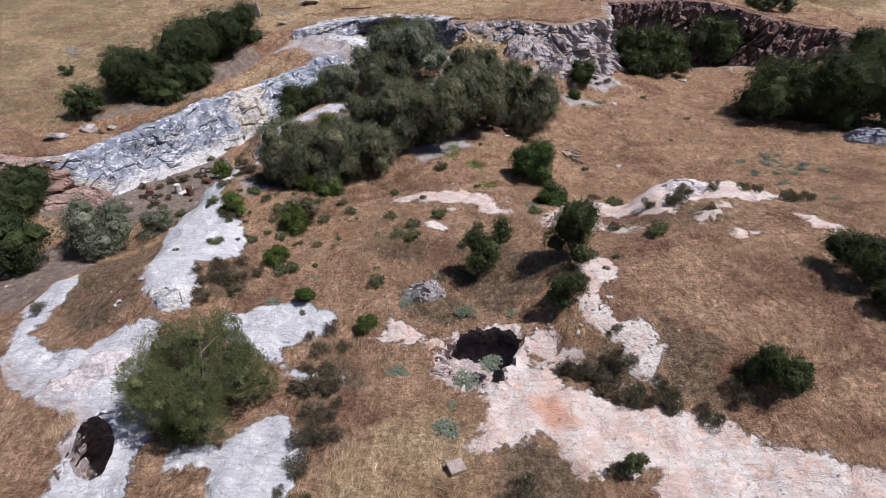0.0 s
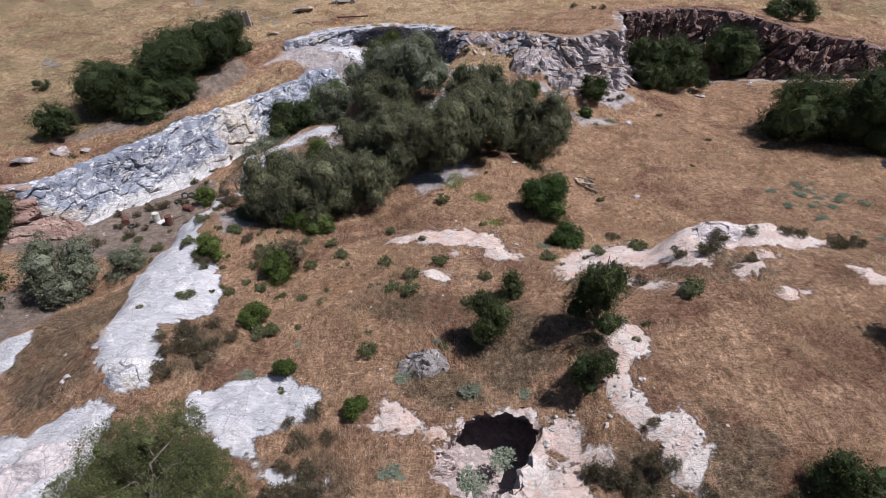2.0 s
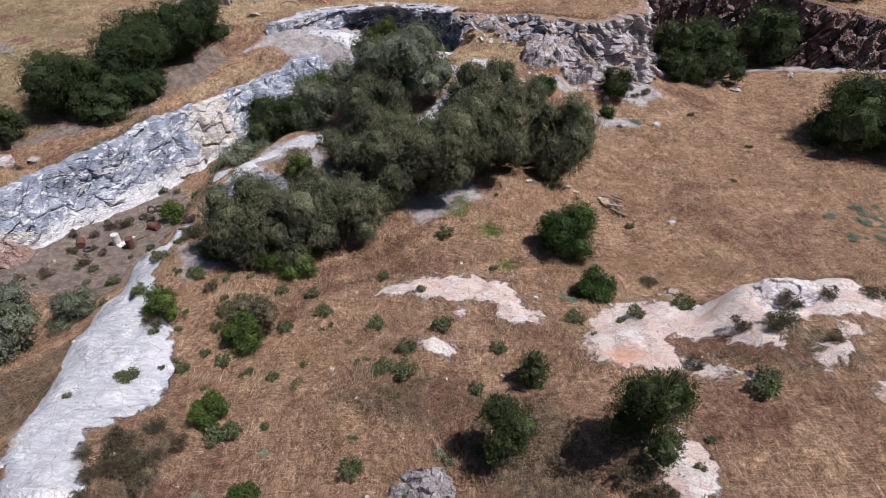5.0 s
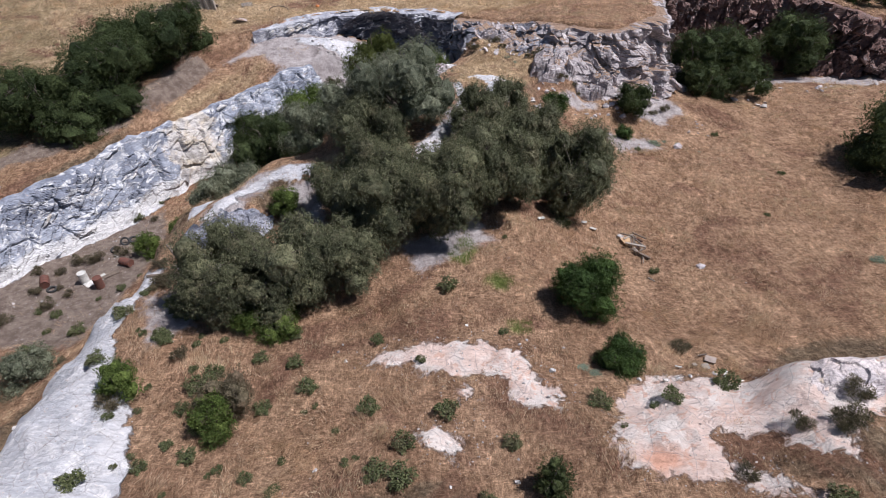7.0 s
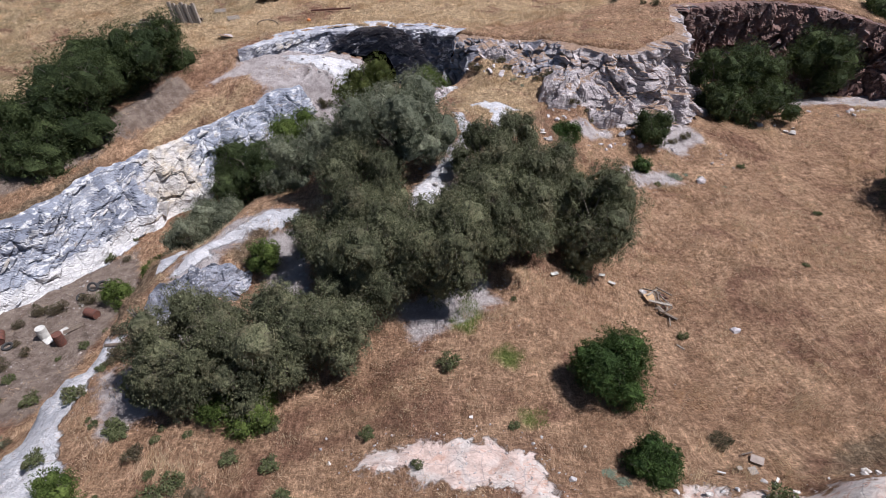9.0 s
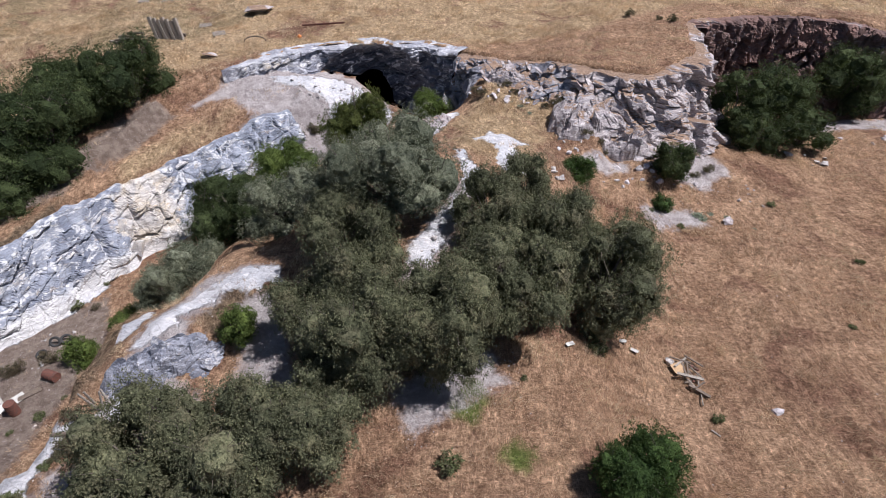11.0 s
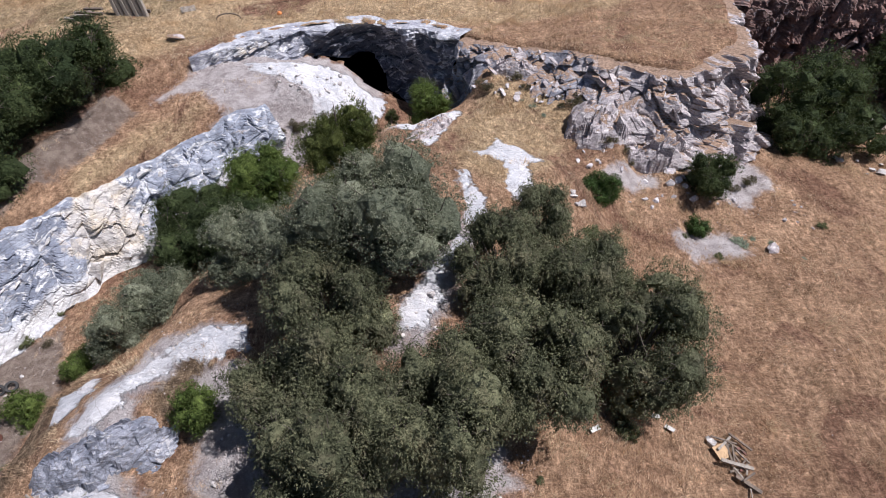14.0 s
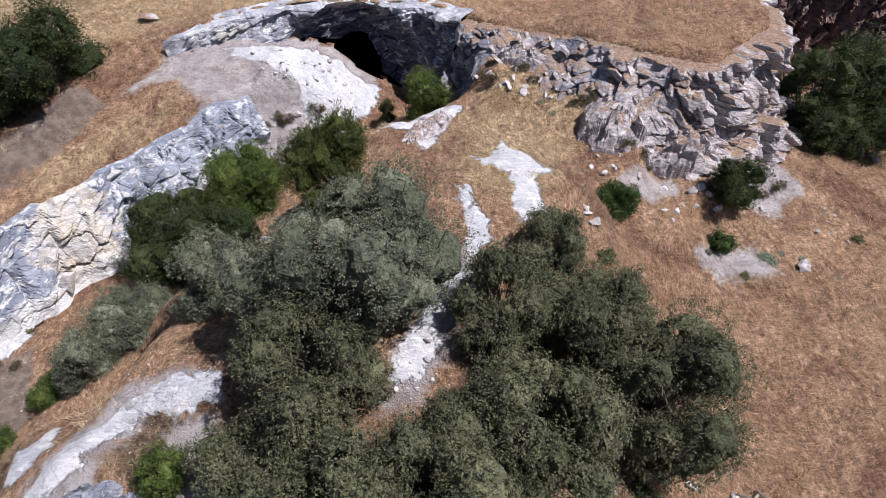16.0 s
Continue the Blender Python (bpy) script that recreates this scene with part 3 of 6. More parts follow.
# outlines of bare rock and earth in the plan
WHITE_ROCK = [
    [(-20.8, 37.6), (-19.3, 39.8), (-17.9, 43.5), (-16.6, 43.4), (-17, 38), (-14.9, 34.6), (-12.9, 30.9), (-12.4, 28.2), (-13.9, 25.9), (-12.9, 23.8), (-13.3, 22.3), (-14.3, 22), (-15.6, 23), (-16.6, 24.8), (-18, 28.5), (-19.6, 33.8)],
    [(-11.4, 22.5), (-8.2, 23.8), (-5.8, 23), (-5.6, 21.1), (-8, 20.4), (-7.7, 19.4), (-6.3, 18.6), (-4.7, 18), (-4.6, 17), (-6.3, 17.5), (-7.7, 19), (-9.9, 20.2), (-11.4, 21.3)],
    [(-22.9, 21.8), (-22.4, 20.3), (-20.5, 18.3), (-18.5, 17), (-16.2, 16.2), (-15.4, 12.9), (-15.2, 10), (-11.6, 10), (-12.5, 14.6), (-12, 15.8), (-14.4, 17.3), (-14.3, 18.7), (-14.3, 21.4), (-15.3, 21.9), (-17.8, 20.7), (-20, 20.7),
     (-22.4, 22.8), (-22.9, 27.3), (-23.8, 29.7), (-25, 28.9), (-25.6, 26.3)],
    [(-11.3, 13.5), (-10.9, 14.6), (-9.1, 14.4), (-8, 15.6), (-6.9, 16), (-5.4, 14), (-5.9, 10.5), (-8.5, 10.5), (-9.2, 13.4), (-10.7, 13.2)],
    [(-4, 66.3), (-1.2, 69.8), (.2, 70.4), (.8, 69.2), (-1.3, 63.9), (-2.2, 66.6)],
    [(1, 63.6), (1.9, 63.1), (2.7, 65.1), (3.6, 63.8), (4.8, 61.6), (4, 60.5), (4.3, 59), (4.6, 57.6), (3.3, 57.4), (2.7, 58), (2.9, 59.9), (2.8, 61), (1.5, 61.7)],
    [(.1, 59.9), (1, 59.8), (1.3, 58), (1.7, 57.3), (1.2, 55.3), (.5, 55.3), (.7, 57.1), (.3, 58.9)],
    [(-15.6, 76.6), (-13.9, 76.8), (-12.4, 77.4), (-10.2, 77.8), (-8, 77.8), (-5.2, 77.4), (-5.4, 75), (-6.6, 73.4), (-8.4, 72.4), (-9.6, 72.6), (-10.6, 74), (-12.4, 75), (-14.4, 75.6)],
    [(-12.2, 50.1), (-10.7, 51.1), (-8.8, 51.1), (-8.7, 49.9), (-10.2, 49.4), (-11.6, 49.2)],
    [(-12.4, 50), (-11.6, 49.2), (-12.9, 48.4), (-13.7, 46.7), (-15.1, 46.3), (-14.6, 47.8), (-13.4, 49.2)],
    [(-15.9, 45.4), (-14.8, 45.4), (-12.4, 44.6), (-14.2, 43), (-16, 43.6)],
    [(-16.8, 48.6), (-15.6, 49.6), (-15, 48.6), (-16.2, 47.4)],
    [(-1.8, 51.8), (0, 55.2), (.9, 54.8), (-.3, 52.3), (-1, 50.1), (-2.5, 50)],
    [(-31.5, 48.3), (-29.8, 52), (-27.3, 55.6), (-25, 58.5), (-24, 58), (-26, 54.6), (-28.8, 51), (-31, 47)],
]
PINK_ROCK = [
    [(-3.9, 35.6), (-3.3, 36.4), (-1.6, 36.7), (.5, 36.7), (1.8, 36.5), (3.3, 35.8), (4, 34.7), (4.7, 33.9), (4.5, 32.6), (3.2, 32.7), (2.5, 33.3), (2.4, 34.5), (1.2, 34.9), (.2, 34.5), (-.9, 34.6), (-1.8, 35.4), (-2.7, 35.5)],
    [(-1.6, 31.3), (-.8, 31.6), (.1, 31.4), (.9, 30.7), (.3, 30.3), (-1, 30.7)],
    [(-.2, 33.7), (.9, 33.9), (1.2, 33.2), (.4, 33.2)],
    [(-2.9, 22.7), (-2.5, 21.9), (-1.6, 21.5), (-.5, 20.7), (.5, 20.8), (-.2, 19.9), (-1.2, 20.3), (-2.6, 20.3), (-3.8, 20.5), (-2.7, 21.1)],
    [(-.4, 19.6), (.5, 20.8), (3.4, 21.2), (4.6, 18.1), (5.4, 17.2), (8.4, 16.1), (10.1, 16), (12.1, 15.5), (12.9, 14.7), (17, 12.9), (19, 9), (9, 9), (8.1, 13.1), (5.5, 12.7), (4.6, 13.7), (4.3, 14.6), (2.6, 14.3),
     (1.9, 13.7), (1.2, 14.1), (1.9, 15.5), (1.6, 16.7), (.4, 17.3), (-.5, 18.8)],
    [(6.3, 31.1), (7, 33.5), (8.8, 34.7), (10.6, 34.4), (12.6, 34.4), (14, 34.2), (15.6, 34.3), (17.4, 34.6), (19.3, 34.8), (20.6, 34.2), (21.5, 33.2), (22.3, 31.8), (19.9, 31.1), (18.8, 31.3), (17.7, 31.1), (16.2, 31.3), (15.3, 30.6),
     (14.3, 30.4), (14.3, 29.8), (13.8, 29.1), (12.9, 29.6), (12, 30.6), (10.8, 31.1), (9.9, 30.8), (10, 29.7), (11.4, 28.9), (12.1, 27.8), (11.3, 27.9), (9.8, 29), (8.4, 29), (6.2, 29.2), (6.3, 30.1)],
    [(17.5, 30.9), (17.9, 30.3), (16.8, 29.2), (16.2, 28.4), (14.8, 27.5), (14.8, 28.1), (14.4, 28.7), (14.8, 29.1), (16.5, 29.6)],
    [(16.6, 27.4), (17.3, 27), (18, 26.9), (17.2, 26.7), (16.5, 26), (16.2, 26.8)],
    [(7.1, 24.6), (8.3, 25.3), (9.4, 24.9), (8.7, 22.9), (7.6, 22.2), (7.7, 21.1), (8.4, 20), (10, 19.8), (9.8, 18.4), (9.6, 17), (8.3, 17.3), (8.2, 18.2), (7.8, 19.1), (6.7, 20), (6.7, 21.5), (7.3, 22.6)],
    [(4, 21), (5.1, 20.6), (5.5, 19.4), (6.7, 18.9), (6.1, 18.4), (4.8, 18.8), (4.1, 19.4)],
    [(21.4, 30), (22.5, 29.4), (23.6, 27.4), (22.8, 27.1), (21.5, 28.4)],
]
GRAVEL = [
    [(-16.8, 40.8), (-14.4, 41.4), (-13, 38.4), (-14.4, 36.8)],
    [(-2.8, 49.6), (-1.4, 53), (.6, 56.4), (1.6, 55.4), (0, 51.6), (-1.2, 49.2)],
    [(-21.7, 72.9), (-18, 77.5), (-11, 79), (-5.3, 78.8), (-7, 72.6), (-10.4, 68), (-15.1, 69), (-16.8, 70.3), (-15.7, 71.5), (-18.5, 73.6)],
    [(15.5, 63.5), (17, 66.5), (19.5, 67.5), (20.5, 64.5), (18, 62.5)], [(9, 63.2), (11, 64.4), (12.8, 63.6), (10.5, 62.2)],
    [(-15.8, 43.8), (-14.8, 48), (-12.8, 50.8), (-10, 51.6), (-9.8, 50.4), (-12.6, 48), (-13, 45.6), (-11.4, 44.4), (-13, 42.8)],
    [(-10.6, 49), (-8.6, 49.5), (-6.8, 44), (-8.4, 42.8), (-9.8, 45)],
    [(12.5, 59.6), (16.5, 60.6), (17, 58.8), (13.4, 57.8)],
    [(-3, 44.5), (1.5, 47), (2.4, 44.6), (-1.5, 42.2)],
    [(28, 70.4), (32, 76), (42, 77), (52, 70), (46, 69.5), (39, 72.5), (33.5, 73)],
]
EARTH = [
    [(-33, 48.5), (-27.8, 53.4), (-23.5, 57.4), (-21.6, 52.3), (-21.6, 47), (-22.5, 41), (-28, 41), (-36, 42), (-38, 45)],
    [(-33, 31), (-29.5, 36), (-26, 38), (-24.1, 31), (-26, 26.5), (-32, 26)],
    [(-36, 54), (-31, 57), (-27.2, 61), (-25, 66.5), (-22.4, 71.6), (-24.6, 72.2), (-28.4, 65), (-33, 59)],
]
BRUSH = [[(2.6, 14.2), (4.3, 14.4), (5.4, 12.7), (4, 10.5), (1.5, 11)], [(-17.2, 26), (-18.6, 31), (-21, 36), (-24, 32), (-23.4, 26), (-19, 21.6), (-16, 22.5)], [(10.4, 31), (13.5, 31), (16, 30.4), (17.4, 28.4), (14, 27.6), (11.8, 29)],
         [(10.2, 20.4), (12.5, 19), (13, 16), (10, 16.6), (9.8, 18)], [(-5, 20), (-6.5, 17), (-6, 15), (-4.2, 14.6), (-3.6, 18)], [(-13.4, 25.6), (-11, 27), (-10.6, 24), (-12.4, 23)], [(4.8, 18.8), (6.1, 18.4), (6.7, 19.1), (7.7, 19), (8.3, 18), (9, 17.2), (9.3, 16.6), (8.5, 15.9), (7.3, 16.6), (6.1, 17.4), (4.7, 17.8)],
         [(14, 36), (19, 38), (24, 38), (22, 36), (16, 35.2)], [(-12.4, 47.9), (-12, 50), (-9.8, 50.4), (-9.4, 47.6), (-11, 46.6)], [(-18.4, 44), (-17.4, 48.4), (-16, 49.8), (-16, 46.4)], [(-2.4, 24.6), (1.2, 23.6), (2, 21.8), (-.5, 21.4), (-2, 22.6)], [(-28, 47.8), (-24, 50.5), (-21.8, 50), (-22, 46)],
         [(-31.5, 52.8), (-28.6, 57), (-26.6, 61), (-26.4, 57.5), (-29.6, 53)], [(-5, 28), (-1, 29.5), (4, 27.5), (5, 23), (2.5, 22), (0, 26)]]
GREEN = [[(-.1, 43), (.3, 44.6), (1.2, 45), (1.6, 43.8), (.9, 42.6)], [(1.9, 41), (2.5, 41.8), (3.2, 41.2), (2.8, 40.3)], [(2.8, 38), (3.4, 38.1), (3.5, 37.4), (2.9, 37.3)]]
RUSTY = [[(-23.4, 20.4), (-20.2, 18.8), (-17.6, 17.6), (-15.6, 17), (-15.2, 14), (-16, 9), (-24, 9)], [(3.6, 16.2), (5, 16.6), (5.6, 15.2), (4.4, 14.8)], [(6.6, 29.9), (7.8, 30.3), (8.6, 29.5), (7.2, 29)]]
GOLDEN = [[(-80, 62), (-44, 62), (-34, 72), (-24, 76), (-14, 80.5), (0, 80), (12, 80), (24, 88), (60, 80), (200, 100), (200, 400), (-200, 400), (-200, 60)],
          [(-5, 13), (-1, 16.5), (1, 15.5), (1.5, 11), (-4.5, 10)], [(.5, 68.5), (3, 71.5), (6.5, 70), (8, 67), (6.8, 62.5), (3, 58.5), (.5, 60), (-.5, 65)], [(-21, 70.5), (-17.5, 72), (-18.5, 69), (-24, 64), (-25, 66)]]

OLIVE = [[(-90, 50), (-36, 53), (-31, 60), (-30, 72), (-26, 82), (-20, 90), (-24, 130), (-120, 160)], [(24, 90), (60, 84), (90, 120), (30, 130)]]

# rims of the sinkhole and the shaft
SINK = [(-.35, 18.4), (.1, 19.7), (.95, 20.7), (2.1, 21.25), (3.35, 21.05), (3.7, 20.1), (3.2, 18.9), (2.4, 17.7), (1.5, 17.1), (.4, 17.4)]
SHAFT = [(-15.5, 15.3), (-15.4, 16), (-14.7, 16), (-13.9, 15.1), (-13.5, 14.1), (-13.7, 13.1), (-14.9, 13.5)]
gx, gy = lines_of(-52, 58, .29, 2600), lines_of(4, 98, .29, 2600)
GX, GY = np.meshgrid(gx, gy)
FX, FY = GX.ravel(), GY.ravel()
FZ = ground(FX, FY)
FIELDS = {"white": nearest_patch(WHITE_ROCK, FX, FY), "pink": nearest_patch(PINK_ROCK, FX, FY), "gravel": nearest_patch(GRAVEL, FX, FY), "earth": nearest_patch(EARTH, FX, FY),
          "rust": nearest_patch(RUSTY, FX, FY), "gold": nearest_patch(GOLDEN, FX, FY), "brush": nearest_patch(BRUSH, FX, FY), "green": nearest_patch(GREEN, FX, FY),
          "olive": nearest_patch(OLIVE, FX, FY)}
bare = np.maximum(FIELDS["white"], FIELDS["pink"])
# ribs and loose blocks on the bare rock
on_rock = smooth(-.2, .6, bare)
FZ = FZ + (1 - on_rock) * .11 * np.maximum(0, vnoise(FX * 1.05, FY * 1.05, None, 23))
FZ = FZ + on_rock * (.15 * blocks(FX, FY * 1.3, FZ, 1.1, 71) + .08 * blocks(FX, FY, FZ, .5, 77) + .12)
ny, nx = GX.shape
ids = np.arange(nx * ny).reshape(ny, nx)
quads = np.stack([ids[:-1, :-1], ids[:-1, 1:], ids[1:, 1:], ids[1:, :-1]], -1).reshape(-1, 4)
qz = FZ[quads]
cx, cy = FX[quads].mean(1), FY[quads].mean(1)
hole = (region(SINK, cx, cy) > -.2) | (region(SHAFT, cx, cy) > -.2)
mouth = (rim_distance(cx, cy) > -1.0) & (cx > -13.4) & (cx < .5) & (cy > 74) & (cy < 86) & ((qz.max(1) - qz.min(1) > .4) | ((cy > 78.4) & (cx > -12) & (cx < -.8) & (qz.max(1) - qz.min(1) > .12)))
me = array_mesh("ground", np.stack([FX, FY, FZ], 1), quads[~(mouth | hole)], GROUND, True)
for key, values in FIELDS.items():
    me.attributes.new(key, "FLOAT", "POINT").data.foreach_set("value", values.astype(np.float32))
tagged(new("ground", me), "dry grassy quarry floor with bare white and pink rock", "ground", kind="structure")


def surface(x, y):
    """Height of the ground sheet, with its rock relief."""
    x, y = np.atleast_1d(np.asarray(x, float)), np.atleast_1d(np.asarray(y, float))
    i, j = np.clip(np.searchsorted(gx, x) - 1, 0, nx - 2), np.clip(np.searchsorted(gy, y) - 1, 0, ny - 2)
    u, v = (x - gx[i]) / (gx[i + 1] - gx[i]), (y - gy[j]) / (gy[j + 1] - gy[j])
    Z = FZ.reshape(ny, nx)
    return Z[j, i] * (1 - u) * (1 - v) + Z[j, i + 1] * u * (1 - v) + Z[j + 1, i] * (1 - u) * v + Z[j + 1, i + 1] * u * v


def value_at(key, x, y):
    i, j = np.clip(np.searchsorted(gx, x) - 1, 0, nx - 2), np.clip(np.searchsorted(gy, y) - 1, 0, ny - 2)
    return FIELDS[key].reshape(ny, nx)[j, i]


# ---- rock faces ----
def resample(line, step):
    p = np.array(line, float)
    d = np.concatenate([[0], np.cumsum(np.hypot(*np.diff(p, axis=0).T))])
    s = np.arange(0, d[-1], step)
    return np.stack([np.interp(s, d, p[:, 0]), np.interp(s, d, p[:, 1])], 1)


def rock_face(name, line, material, label, lean=1.6, rows=52, step=.13, big=.5, small=.16, seed=0, cave=False, top=None, base=None, dip=.5, long=2.2, size=1.5, bulge=0.0, buttress=.3, marks=None, taper=0.0, apron=False):
    """A broken rock wall under the line, whose low side is on the right hand."""
    p = resample(line, step)
    t = np.gradient(p, axis=0)
    t /= np.hypot(t[:, 0], t[:, 1])[:, None] + 1e-9
    for _ in range(12):
        t[1:-1] = (t[:-2] + t[1:-1] * 2 + t[2:]) / 4
    n = np.stack([t[:, 1], -t[:, 0]], 1)
    p = p + n * (.35 * fbm(p[:, 0] * .45, p[:, 1] * .45, None, 31, 3))[:, None]
    v = np.linspace(0, 1, rows)
    cap = 1.5 if cave else .9
    inner = p - n * cap
    zt = (ground(inner[:, 0], inner[:, 1]) if top is None else top(inner[:, 0], inner[:, 1])) - .05
    f = smooth(0, taper, np.arange(len(p)) * step) if taper else np.ones(len(p))
    foot = p + n * (max(lean, .9) * f + .1 * (1 - f))[:, None]
    zb = (ground(foot[:, 0], foot[:, 1]) if base is None else base(foot[:, 0], foot[:, 1])) - .35
    zt = np.maximum(zt + .12 if cave else zt - .12, zb + .1)
    V, S = np.meshgrid(v, np.arange(len(p)))
    face = np.clip((V - .06) / .94, 0, 1)
    off = np.where(V < .06, -cap + V / .06 * (cap - .1), -.1 + (lean + .1) * (face ** 1.2) + bulge * np.sin(np.pi * np.clip(face * 1.15, 0, 1)))
    off = off * f[S]
    z = zt[S] - .10 * np.clip(V / .06, 0, 1) + (zb - zt)[S] * face
    x, y = p[S][..., 0] + n[S][..., 0] * off, p[S][..., 1] + n[S][..., 1] * off
    s = S * step
    a = (s * math.cos(dip) + z * math.sin(dip)) / long, (z * math.cos(dip) - s * math.sin(dip)), off * .6 + .3 * s / long
    amount = f[S] * np.clip((zt - zb)[S] / 3.0, .3, 1.0) * smooth(0, .12, V) * (1 - .8 * smooth(.68, .92, V) if apron else 1)
    one, gap = blocks(*a, size, seed, True)
    two, slit = blocks(*a, size * .42, seed + 9, True)
    out = amount * (big * (one + .3) + small * two + .22 * small * blocks(*a, size * .17, seed + 18) + buttress * (.5 + fbm(x * .4, y * .4, z * .4, seed + 5, 3))
                    - .45 * big * smooth(.10, .0, gap) - .5 * small * smooth(.12, .0, slit))
    out = np.where(V < .35, np.maximum(out, -.15), out)
    x, y, z = x + n[S][..., 0] * out, y + n[S][..., 1] * out, z + .2 * out
    if cave:
        d = ((x + 6.8) / 5.4) ** 2 + ((z - .4) / 4.2) ** 2
        y = y + 2.8 * np.clip(1 - d, 0, 1) ** .6
        d = np.sqrt(((x + 7.5) / 2.2) ** 2 + ((z + 1.3) / 2.6) ** 2) + .12 * vnoise(x, z, None, 3)
        y = y + 7.0 * smooth(1.08, .8, d)
    m, k = x.shape
    ids = np.arange(m * k).reshape(m, k)
    q = np.stack([ids[:-1, :-1], ids[:-1, 1:], ids[1:, 1:], ids[1:, :-1]], -1).reshape(-1, 4)
    me = array_mesh(name, np.stack([x, y, z], -1).reshape(-1, 3), q, material)
    for key, values in (marks(x, y, z, V) if marks else {}).items():
        me.attributes.new(key, "FLOAT", "POINT").data.foreach_set("value", values.ravel().astype(np.float32))
    return tagged(new(name, me), label, "cliff", kind="structure")


def between(line, x0, x1):
    return [p for p in line if x0 <= p[0] <= x1]


def west_stone(x, y, z, v):
    """Where the west cliff turns to cream stone, and its pale apron."""
    cream = 1.3 - np.hypot((x + 22.0) / 2.0, (y - 63) / 2.2) * 1.2
    cream = np.maximum(cream, 1.2 - np.hypot((x + 33) / 1.8, (z + 3.6) / 1.4) * 1.1)
    return {"cream": cream, "apron": (v - .70) * 5}


k_notch = next(i for i, p in enumerate(RIM_LINE) if p[0] > 20.3)
far_west = [p for p in RIM_LINE if -56 < p[0] < -33.6 and p[1] < 50]
west = [p for p in RIM_LINE if -37.5 < p[0] < -28.6 and p[1] < 55.4] + SHELF_EDGE[1:]
cavern = [p for p in RIM_LINE if -20.2 < p[0] < .9 and p[1] > 73]
head = [p for p in RIM_LINE[:k_notch + 1] if p[0] > .2]
corner = [p for p in RIM_LINE[k_notch - 4:] if p[1] < 83.4 and p[0] < 25.2]
east = [p for p in RIM_LINE[k_notch + 4:] if p[0] < 66]
FACE_WEST = rock_material("layered_slate_face", (.36, .39, .46), (.21, .235, .30), (.68, .69, .715), (.42, .38, .36), .5, .08, .51, (.0, -.75, .4), 0, CREAM_STONE)
face_west = rock_face("cliff_west", west, FACE_WEST, "blue-grey and white layered quarry cliff with an ochre patch", 2.6, 90, step=.1, seed=3, big=.30, small=.13, dip=.75, long=2.0, size=1.3, bulge=.2, buttress=.45, base=lower, marks=west_stone, apron=True, taper=4.5)
# slate with the recess's shade put into its dark tones; west end and top stay pale
FACE_CAVE = rock_material("cave_shaded_slate", (.12, .125, .155), (.19, .195, .235), (.70, .69, .71), (.42, .41, .43), .4, .12, .52, (.2, .1, 0), 0, ((.56, .57, .62), (.34, .35, .41), (.76, .755, .76), (.46, .44, .44)))
rock_face("cliff_red", far_west, ROCK_RED, "low brown-red and cream rock ledges", 3.0, 40, step=.16, seed=53, big=.5, small=.2, dip=.1, long=3.0, size=1.2, base=lower)
face_cave = rock_face("cliff_cave", cavern, FACE_CAVE, "white and slate cliff, shade painted into its recess, with a deep cave mouth", 1.0, 64, seed=5, big=.30, small=.14, cave=True, dip=.25, long=2.2, size=1.0, taper=5.0,
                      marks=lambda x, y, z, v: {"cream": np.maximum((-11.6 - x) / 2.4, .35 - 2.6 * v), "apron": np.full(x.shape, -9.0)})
FACE_HEAD = rock_material("headland_face", (.56, .505, .51), (.40, .365, .38), (.71, .67, .665), (.29, .23, .20), .8, .12, .53, (.3, .9, .3), .85, ((.36, .36, .40), (.22, .225, .27), (.62, .61, .63), (.34, .27, .23)))
face_head = rock_face("cliff_headland", head, FACE_HEAD, "lilac-grey fractured rock headland", 3.0, 100, step=.09, seed=7, big=.62, small=.24, dip=-.8, long=1.9, size=1.6, buttress=.6,
                      marks=lambda x, y, z, v: {"cream": (9.0 - x) / 2.6, "apron": np.full(x.shape, -9.0)})
rock_face("cliff_corner", corner, ROCK_HEAD, "grey-brown rock edge of the headland", 1.6, 60, step=.12, seed=17, big=.34, small=.2, dip=-1.4, long=1.5, size=1.6, buttress=.3)
face_east = rock_face("cliff_east", east, ROCK_EAST, "dark brown-red quarry cliff", 2.2, 54, seed=8, big=.8, small=.3, dip=1.1, long=1.8)


def block_mesh(name, seed, material):
    """An angular rock block with flat faces, about 1 m across."""
    r = random.Random(seed)
    bm = bmesh.new()
    for _ in range(15):
        d = Vector((r.gauss(0, 1), r.gauss(0, 1), r.gauss(0, 1)))
        d = Vector([max(-.5, min(.5, c)) for c in d * .55])
        bm.verts.new(d)
    bmesh.ops.convex_hull(bm, input=bm.verts)
    for v in [v for v in bm.verts if not v.link_faces]:
        bm.verts.remove(v)
    me = bpy.data.meshes.new(name)
    bm.to_mesh(me)
    bm.free()
    me.materials.append(material)
    return me


